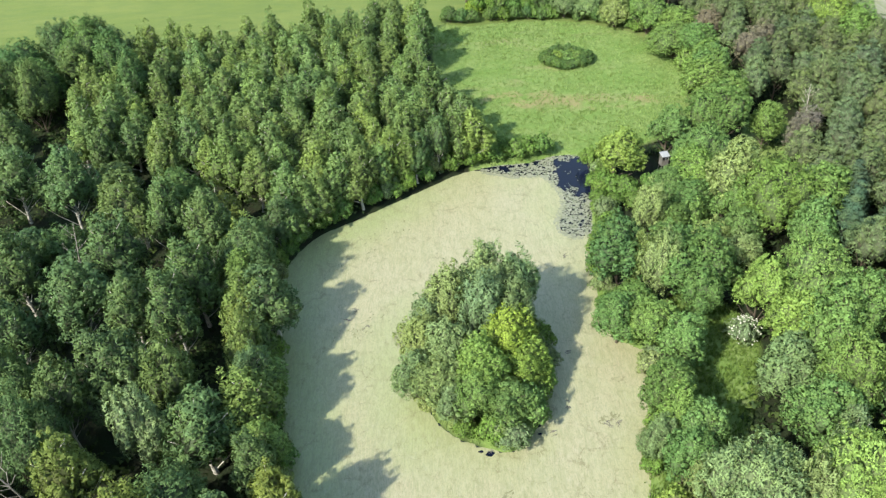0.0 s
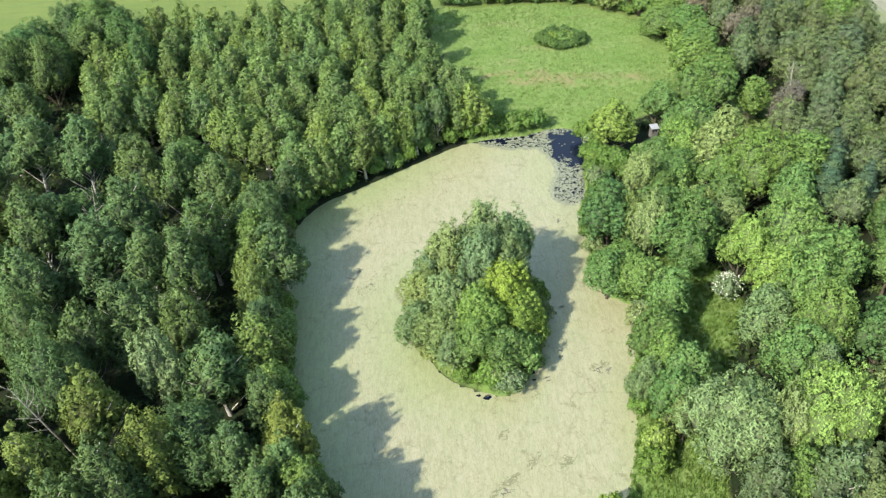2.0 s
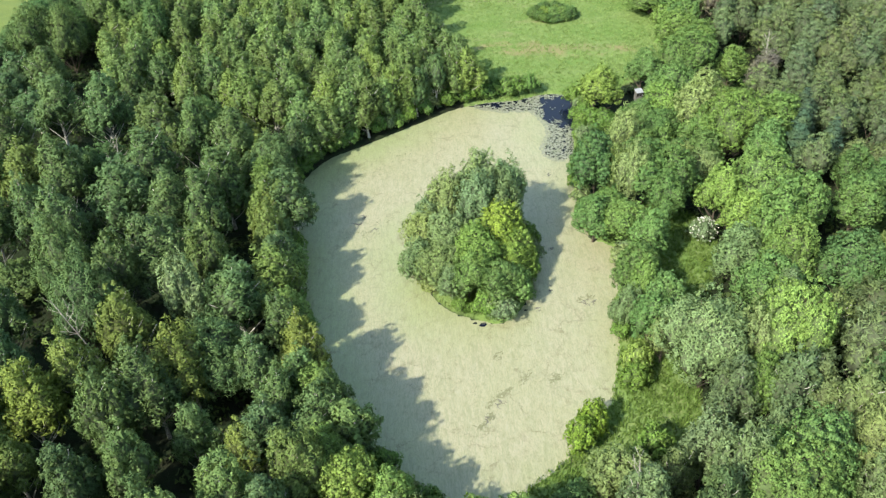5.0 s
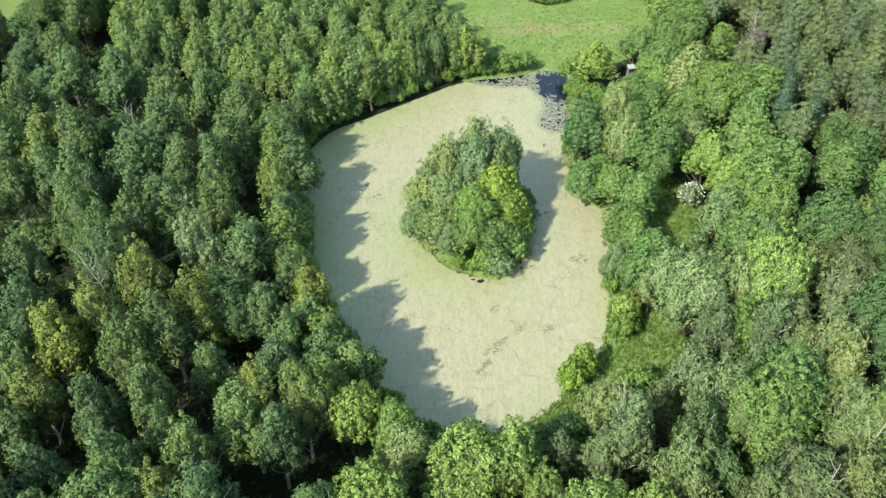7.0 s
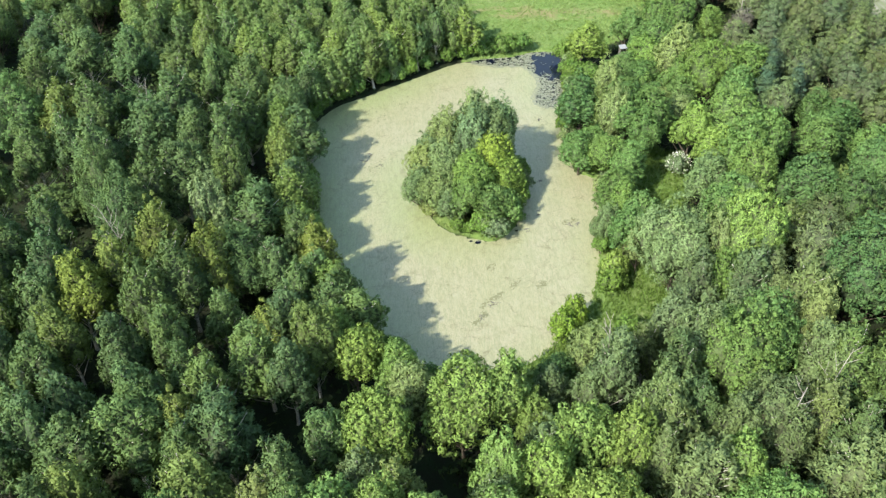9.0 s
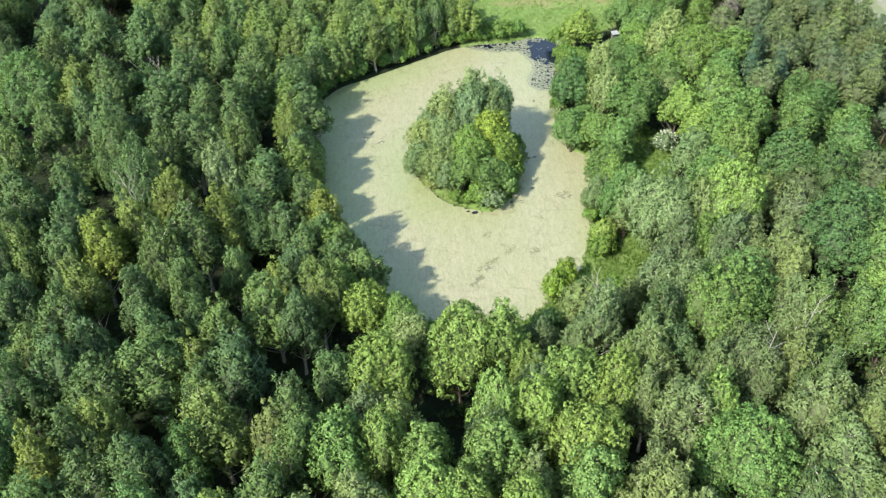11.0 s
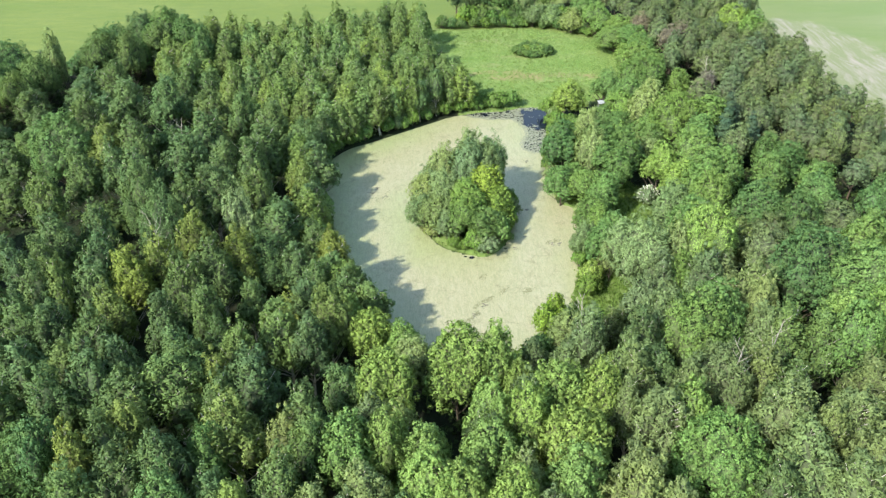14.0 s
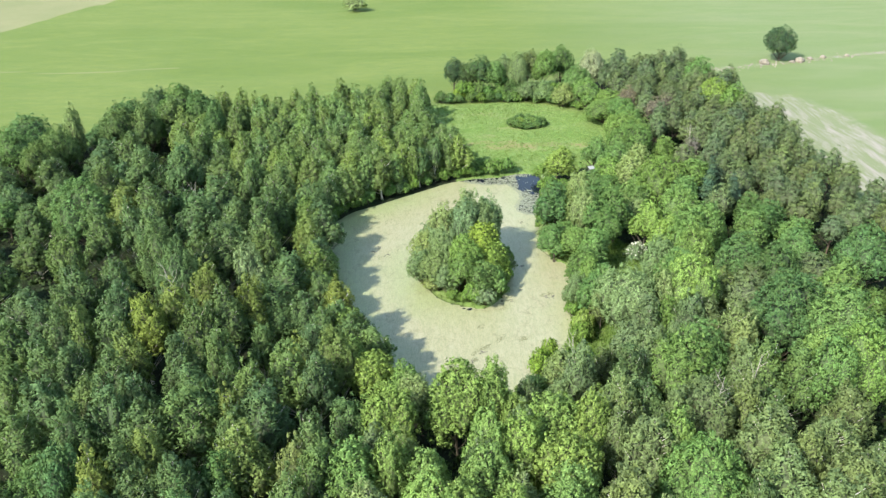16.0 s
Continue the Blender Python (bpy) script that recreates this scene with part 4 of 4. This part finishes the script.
NORTH_SHORE = [(1.5, 49.8), (-2, 48.4), (-6, 45.6), (-11, 41.9), (-16, 38.3), (-20.8, 34.8), (-23.6, 30)]
WEST_SHORE = [(-24.4, 28), (-24.9, 20), (-23.3, 12), (-21.8, 4), (-19.8, -5), (-16, -13.6), (-12.2, -19.6)]
shore_row(NORTH_SHORE, "nnnb", 2.0, (8.2, 10.2), (1.7, 2.2), 21, 0.9)
shore_row([(x - 0.7, y) for x, y in WEST_SHORE], "bnboy", 2.3, (7.8, 10.4), (1.7, 2.2), 22, 0.9)
shore_row([(x + 0.2, y - 0.35) for x, y in NORTH_SHORE], "uugu", 1.0, (1.8, 3.8), (1.1, 1.6), 23, 0.15)
shore_row([(-23.2, 28), (-23.9, 20), (-22.3, 12), (-20.8, 4), (-18.8, -5), (-15, -13.6), (-11.2, -19.6), (-5.5, -25), (1, -25)], "ugu", 1.5, (2, 4.5), (1.0, 1.6), 24, 0.25)
shore_row([(3.6, 49.6), (7, 50.2), (11.2, 51.2)], "uuo", 1.2, (2.6, 4.0), (1.3, 1.8), 25, 0.3)
shore_row([(18.2, 47), (17.4, 40), (15.6, 31), (14.6, 26), (14.3, 21), (14.9, 15.5), (17.6, 12.6), (17.6, 9), (17.0, 5), (15.8, 0), (14.7, -4.5)], "uug", 1.3, (1.8, 3.6), (1.1, 1.6), 26, 0.2)
shore_row([(-2, 98.2), (3, 97.8), (10, 98.6), (21, 98.2), (30.5, 94), (36, 88)], "hhu", 1.4, (2.0, 3.2), (1.2, 1.7), 27, 0.3)
shore_row([(4, 102.4), (10, 101.6), (20, 102.6), (29, 101.6), (36, 96), (40, 90)], "huu", 1.9, (3.2, 5), (1.6, 2.2), 30, 0.3)
ISLE_RIM = [(-6.2, 11), (-5.6, 6), (-3.7, 2.6), (-1, 1.0), (1.8, 0.5), (4.2, 3), (5.5, 7), (5.8, 12), (4.6, 16), (2, 18.2), (-2, 17.8), (-5, 15.5), (-6.2, 11)]
shore_row(ISLE_RIM, "gguo", 1.4, (2.0, 3.6), (1.1, 1.6), 28, 0.2)
shore_row([(18.5, 38), (20.5, 37), (23, 39), (24, 41)], "uug", 1.6, (1.6, 3.2), (1.2, 1.7), 29, 0.3)
plant("east", "o", [(29.6, 42, 8, 2.5), (28, 48.5, 8, 2.6)])
for turn in range(0, 360, 15):
    w = radians(turn)
    if not 75 < turn < 105:
        one_tree("h", 18.5 + 3.6 * math.cos(w), 80.0 + 2.7 * math.sin(w), 1.75 + 0.45 * math.sin(turn * 3.3), 1.15 + 0.2 * math.cos(turn * 1.7))
plant("meadow", "k", [(16.8, 80.0, 1.9, 1.3), (18.5, 79.7, 2.1, 1.4), (20.2, 80.0, 1.9, 1.3), (17.6, 80.9, 1.8, 1.3), (19.4, 80.9, 1.8, 1.3)])
plant("meadow", "x", [(3.9, 101.5, 3, 1.9), (7.4, -17.7, 4.4, 1.6), (8.9, -15.5, 4.6, 1.5)])
plant("shore", "u", [(13.9, -10.6, 3.4, 1.5)])
plant("shore", "u", [(0.4, 48.6, 3.2, 1.5), (1.5, 49.0, 3.4, 1.5), (2.6, 49.4, 2.8, 1.4), (3.5, 49.6, 2.4, 1.3)])
plant("shore", "u", [(18.4, 40.4, 3, 1.6), (20.4, 39.8, 3.4, 1.8), (18.6, 45.4, 2.8, 1.5)])
plant("field", "a", [(99.9, 132.5, 10.2, 4.7)])
plant("field", "g", [(-29.3, 218, 6, 4.2)])
plant("meadow", "s", [(42.5, 24.5, 11, 2.6), (45.5, 23.5, 10, 2.4), (44, 28.5, 11.5, 2.5)])
GROVE_NORTH = np.array([(-56, 50), (-58, 78), (-30, 84), (-5, 90), (-5, 72), (-2, 60), (1, 51.5), (-8, 45.5), (-16, 41), (-24, 36), (-30, 42)], float)
GROVE_WEST = np.array([(-66, -20), (-100, 56), (-88, 66), (-72, 72), (-58, 78), (-56, 50), (-30, 42), (-25, 33), (-25.5, 20), (-23, 5), (-20.5, -6), (-14, -18), (-16, -26), (-60, -26)], float)
GROVE_SOUTH = np.array([(-62, -25), (-14, -24), (-6, -27.5), (4, -27), (18, -25), (24, -8), (52, -28), (44, -58), (-56, -58)], float)
GROVE_PINE = np.array([(42, 20), (41.5, 36), (42, 56), (42.5, 76), (42, 88), (38, 108), (64, 114), (69, 90), (69, 60), (69, 30), (72, 12), (48, 8)], float)
GROVE_EAST = np.array([(22, 24), (24, 36), (36, 36), (38, 22), (48, 8), (70, 12), (52, -30), (24, -30), (26, -12), (30, 6), (30, 16)], float)
LANES = [np.array([(-47, 30), (-43, 30), (-41, 60), (-45, 62)], float), np.array([(-48, -4), (-44, -4), (-40, 18), (-44, 20)], float), np.array([(-24, -41), (-17, -36), (-17, -31), (-25, -33)], float)]
plant("pines", "z", [(42.4, 80.5, 9, 2.3), (45.9, 70.4, 9.5, 2.4), (48.2, 73.4, 9.5, 2.3), (45.9, 47.6, 8.5, 2.2), (44.4, 44.6, 8, 1.9)])
plant("east", "o", [(36, 61.2, 9, 3.3), (39.2, 67.2, 8, 2.8), (38.4, 55.8, 9, 3), (41.7, 49.4, 8, 2.4)])
grove(GROVE_PINE, "p", 2.6, (7.5, 10.8), (2.0, 2.7), 150, 3, [GLADE, VERGE])
grove(GROVE_NORTH, "nnnnnn", 2.4, (8.0, 10.8), (1.6, 2.2), 240, 1, LANES)
grove(GROVE_WEST, "bbbbbbybdb", 5.4, (6, 9.5), (2.4, 3.0), 240, 2, LANES)
grove(GROVE_SOUTH, "bbvbvo", 4.6, (4, 6.5), (1.8, 2.4), 40, 4, LANES)
grove(GROVE_EAST, "oovwkd", 4.4, (3.5, 6), (2.0, 2.6), 28, 6, [GLADE, VERGE])


# ---- grass and reeds ----
def blades(name, areas, count, tall, seed, colour, label, category, low=GROUND_Z):
    rng = np.random.default_rng(seed)
    spots = []
    for area, share in areas:
        lo, hi = area.min(0), area.max(0)
        p = rng.uniform(lo, hi, (int(count * share * 4), 2))
        spots.append(p[depth_in(area, p[:, 0], p[:, 1]) > 0.1][: int(count * share)])
    p = np.concatenate(spots)
    p = p[(depth_in(POND, p[:, 0], p[:, 1]) < 0.25) | (depth_in(ISLAND, p[:, 0], p[:, 1]) > 0)]
    n = len(p)
    foot = np.column_stack([p, np.full(n, low - 0.05)])[:, None] + rng.normal(0, 0.16, (n, 5, 3)) * np.array((1, 1, 0))
    lean = rng.normal(0, 0.35, (n, 5, 3)) * tall
    lean[..., 2] = tall * rng.uniform(0.6, 1.3, (n, 5))
    side = rng.normal(size=(n, 5, 3)) * np.array((1, 1, 0))
    side *= 0.09 / (np.linalg.norm(side, axis=-1, keepdims=True) + 1e-6)
    verts = np.stack([foot - side, foot + side, foot + lean], 2).reshape(-1, 3)
    me = mesh_from(name, verts, np.arange(len(verts)).reshape(-1, 3), REED)
    ob = tagged(new(name, me), label, category, kind="stuff")
    ob.color = (*colour, 1)


blades("meadow_grass", [(MEADOW, 1.0)], 6000, 0.28, 31, (0.2, 0.28, 0.1), "tall uneven meadow grass with dry yellow patches", "grass")
blades("bank_grass", [(BANK, 1.0)], 4500, 0.4, 32, (0.11, 0.18, 0.045), "rank green grass on the pond bank", "grass")
blades("island_sedge", [(ISLAND, 1.0)], 700, 0.5, 33, (0.14, 0.19, 0.06), "grey-green sedge at the island's edge", "grass", 0.15)


def undergrowth():
    """Brambles, nettles and saplings on the floor of the wood."""
    rng = np.random.default_rng(51)
    p = rng.uniform((-95, -60), (74, 100), (4700, 2))
    p = p[(depth_in(WOOD, p[:, 0], p[:, 1]) > 0) & (depth_in(POND, p[:, 0], p[:, 1]) < -0.6) & (depth_in(MEADOW, p[:, 0], p[:, 1]) < 0.3) & (depth_in(BANK, p[:, 0], p[:, 1]) < 0.3)]
    n, k = len(p), 18
    size = rng.uniform(0.5, 1.3, (n, 1, 1))
    puff = rng.normal(size=(n, k, 3)) * 0.6 * np.array((1.2, 1.2, 0.6))
    place = np.column_stack([p, np.full(n, GROUND_Z + 0.3)])[:, None] + puff * size + np.array((0, 0, 0.35)) * size
    place[..., 2] = np.maximum(place[..., 2], GROUND_Z + 0.05)
    normal = puff + np.array((0, 0, 0.8)) + rng.normal(size=puff.shape) * 0.3
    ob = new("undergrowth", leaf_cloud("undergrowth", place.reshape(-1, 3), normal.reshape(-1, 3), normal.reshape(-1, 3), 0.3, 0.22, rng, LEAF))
    # green set well below leaf tone, adding floor shade through the colour
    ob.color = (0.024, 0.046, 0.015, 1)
    tagged(ob, "dark green bramble and nettle undergrowth in the wood", "undergrowth", kind="stuff")


undergrowth()


# ---- raised hide ----
def raised_hide(x, y, turn):
    hide = new("raised_hide")
    hide.matrix_world = pose(x, y, GROUND_Z, 0, 0, turn) @ Matrix.Diagonal((0.62, 0.62, 0.95, 1))
    tagged(hide, "small raised wooden hide with a white sheet roof", "hunting hide")
    for sx in (-1, 1):
        for sy in (-1, 1):
            v, f = tubes([[(sx * 0.85, sy * 0.75, -0.1, 0.07), (sx * 0.62, sy * 0.55, 2.0, 0.06)]], 6)
            part("leg", mesh_from("leg", v, f, DARK_BOARD), hide)
    bm = bmesh.new()
    box(bm, -0.85, -0.75, 1.98, 0.85, 0.75, 2.06)
    part("platform", bm_mesh("platform", bm, DARK_BOARD), hide)
    for name, b in (("back_wall", (-0.75, 0.6, 2.06, 0.75, 0.65, 3.5)), ("side_wall", (-0.8, -0.65, 2.06, -0.75, 0.65, 3.5)), ("side_wall", (0.75, -0.65, 2.06, 0.8, 0.65, 3.5)), ("front_wall", (-0.75, -0.65, 2.06, 0.75, -0.6, 2.85)), ("front_beam", (-0.75, -0.65, 3.25, 0.75, -0.6, 3.5))):
        bm = bmesh.new()
        box(bm, *b, bevel=0.01)
        wall = part(name, bm_mesh(name, bm, DARK_BOARD), hide)
    for px in (-0.75, -0.02, 0.7):
        bm = bmesh.new()
        box(bm, px, -0.655, 2.85, px + 0.05, -0.605, 3.25, bevel=0.005)
        part("window_post", bm_mesh("window_post", bm, WHITE_SHEET), wall, "pale window post")
    bm = bmesh.new()
    box(bm, -0.95, -0.9, 0, 0.95, 0.85, 0.05, bevel=0.01)
    bmesh.ops.rotate(bm, verts=bm.verts, cent=(0, 0, 0), matrix=Matrix.Rotation(radians(7), 3, "X"))
    bmesh.ops.translate(bm, verts=bm.verts, vec=(0, 0, 3.6))
    part("roof", bm_mesh("roof", bm, WHITE_SHEET), hide, "white sheet roof")
    v, f = tubes([[(-0.3, -1.5, 0, 0.04), (-0.3, -0.7, 2.05, 0.04)], [(0.25, -1.5, 0, 0.04), (0.25, -0.7, 2.05, 0.04)]] + [[(-0.3, -1.5 + 0.1 * i, 0.25 * i, 0.025), (0.25, -1.5 + 0.1 * i, 0.25 * i, 0.025)] for i in range(1, 8)], 5)
    part("ladder", mesh_from("ladder", v, f, DARK_BOARD), hide)


raised_hide(26.3, 43.8, 12)


# ---- elder in flower ----
def flowering_elder(x, y):
    root = one_tree("g", x, y, 3.2, 1.7)
    root.name = "flowering_elder"
    tagged(root, "elder shrub covered in flat white flower heads", "shrub", "elders")
    rng = np.random.default_rng(8)
    w, s = rng.uniform(0, 6.28, 110), np.sqrt(rng.uniform(0, 1, 110))
    c = np.stack([2.3 * s * np.cos(w), 2.3 * s * np.sin(w), 4.1 * np.sqrt(1 - 0.8 * s * s) + rng.normal(0, 0.15, 110)], 1)
    verts, faces = [], []
    for q in c:
        first, r = len(verts), float(rng.uniform(0.05, 0.13))
        verts += [(q[0] + r * math.cos(k), q[1] + r * math.sin(k), q[2] - 0.05) for k in np.arange(6) * 1.0472] + [(q[0], q[1], q[2] + 0.06)]
        faces += [(first + k, first + (k + 1) % 6, first + 6) for k in range(6)]
    tagged(part("blossom", mesh_from("blossom", verts, faces, BLOSSOM), root, "white flower heads"), kind="stuff")


flowering_elder(27.2, 12.0)


# ---- bare trees and fallen wood ----
def bare_crown(name, x, y, h, spread, seed, lean, label):
    rng = np.random.default_rng(seed)
    root = new(name)
    root.matrix_world = pose(x, y, GROUND_Z, 0, lean, float(rng.uniform(0, 360)))
    tagged(root, label, "dead tree")
    v, f = tubes([[(0, 0, -0.2, 0.11), (0.1, 0, h * 0.4, 0.08), (0.2, 0.1, h * 0.75, 0.05), (0.25, 0.15, h, 0.02)]], 6)
    part("trunk", mesh_from("trunk", v, f, DEAD_WOOD, True), root)
    for i in range(9):
        q, w = rng.uniform(0.45, 0.95), i * 2.4
        z = h * q
        e = spread * (1.1 - q) + 0.5
        line = [(0.2 * q, 0.1 * q, z, 0.03), (0.5 * e * math.cos(w), 0.5 * e * math.sin(w), z + 0.6, 0.022), (e * math.cos(w + 0.3), e * math.sin(w + 0.3), z + 1.5, 0.015)]
        twig = [(0.5 * e * math.cos(w), 0.5 * e * math.sin(w), z + 0.6, 0.016), (0.8 * e * math.cos(w - 0.5), 0.8 * e * math.sin(w - 0.5), z + 1.3, 0.012)]
        v, f = tubes([line, twig], 4)
        part("limb", mesh_from("limb", v, f, DEAD_WOOD, True), root)


bare_crown("dead_birch", 9.9, -28.6, 13.0, 2.4, 1, 4, "bare pale birch with white limbs among green crowns")
bare_crown("dead_birch", 47, 49, 9.6, 2.0, 2, 6, "bare pale birch with white limbs among green crowns")
bare_crown("dead_birch", -45.0, 22.5, 11.0, 2.4, 3, 8, "bare pale birch with white limbs among green crowns")
bare_crown("dead_birch", 21.5, -36.5, 13.2, 2.6, 4, 3, "bare pale birch with white limbs among green crowns")
bare_crown("dead_birch", 27.2, -31.5, 13.0, 2.4, 5, 5, "bare pale birch with white limbs among green crowns")
bare_crown("dead_birch", -37.5, -7.5, 12.8, 2.2, 6, 12, "bare pale birch with white limbs among green crowns")


def floating_twig(x, y, size, seed):
    rng = np.random.default_rng(seed)
    lines, w = [], float(rng.uniform(0, 6.28))
    for _ in range(4):
        w += float(rng.normal(0, 0.7))
        px, py = rng.normal(0, 0.25 * size, 2)
        lines.append([(px + t * size * math.cos(w) + 0.12 * math.sin(9 * t), py + t * size * math.sin(w), 0.03, 0.05 * (1.1 - t)) for t in np.linspace(0, 1, 5)])
    v, f = tubes(lines, 5)
    twig = new("floating_twig", mesh_from("floating_twig", v, f, DARK_BOARD, True))
    twig.location = (x, y, 0)
    tagged(twig, "dark dead twig lying in the duckweed", "twig", "twigs on the pond")


for i, (x, y, size) in enumerate([(0, -0.4, 0.5), (-12.6, 17.1, 0.7), (-14.4, 18.2, 0.9), (-13.7, 19.9, 0.8), (10.6, 27.6, 0.9), (9.2, 11.9, 0.7), (11.2, 2.3, 0.9), (12.6, 2.5, 0.7), (6.2, 1.4, 0.7), (8.0, 4.6, 0.7), (-1.0, -13.5, 0.9), (0.4, -11.6, 1.0)]):
    floating_twig(x, y, size, 40 + i)


# ---- stones along the field ditch ----
def boulder(x, y, size, seed):
    rng = np.random.default_rng(seed)
    bm = bmesh.new()
    bmesh.ops.create_icosphere(bm, subdivisions=2, radius=size)
    for v in bm.verts:
        v.co *= 1 + 0.3 * noise.noise(v.co * 1.3 / size + Vector((seed, 0, 0)))
        v.co.z = v.co.z * 0.65
    ob = new("boulder", bm_mesh("boulder", bm, STONE))
    ob.location = (x, y, GROUND_Z + 0.3 * size)
    tagged(ob, "large pale field stone beside the ditch", "stone", "stones along the ditch")


for i, (x, y, size) in enumerate([(94.5, 129.5, 1.5), (105.5, 131, 1.4), (103, 130.5, 0.8), (109.5, 133, 0.9), (114, 134.5, 0.9), (122, 136, 0.8)]):
    boulder(x, y, size, i)
rng = np.random.default_rng(77)
verts, faces = [], []
for _ in range(260):
    x = float(rng.uniform(70, 175))
    y, r = 121.3 + (x - 70) * 0.285 + float(rng.normal(0, 1.3)), float(rng.uniform(0.15, 0.55))
    first = len(verts)
    verts += [(x + r * math.cos(k) * rng.uniform(0.7, 1.2), y + r * math.sin(k) * rng.uniform(0.7, 1.2), GROUND_Z - 0.1) for k in np.arange(5) * 1.2566] + [(x, y, GROUND_Z + r * 0.7)]
    faces += [(first + k, first + (k + 1) % 5, first + 5) for k in range(5)]
tagged(new("rubble", mesh_from("rubble", verts, faces, STONE)), "pale rubble of small stones along the field ditch", "stones", kind="stuff")
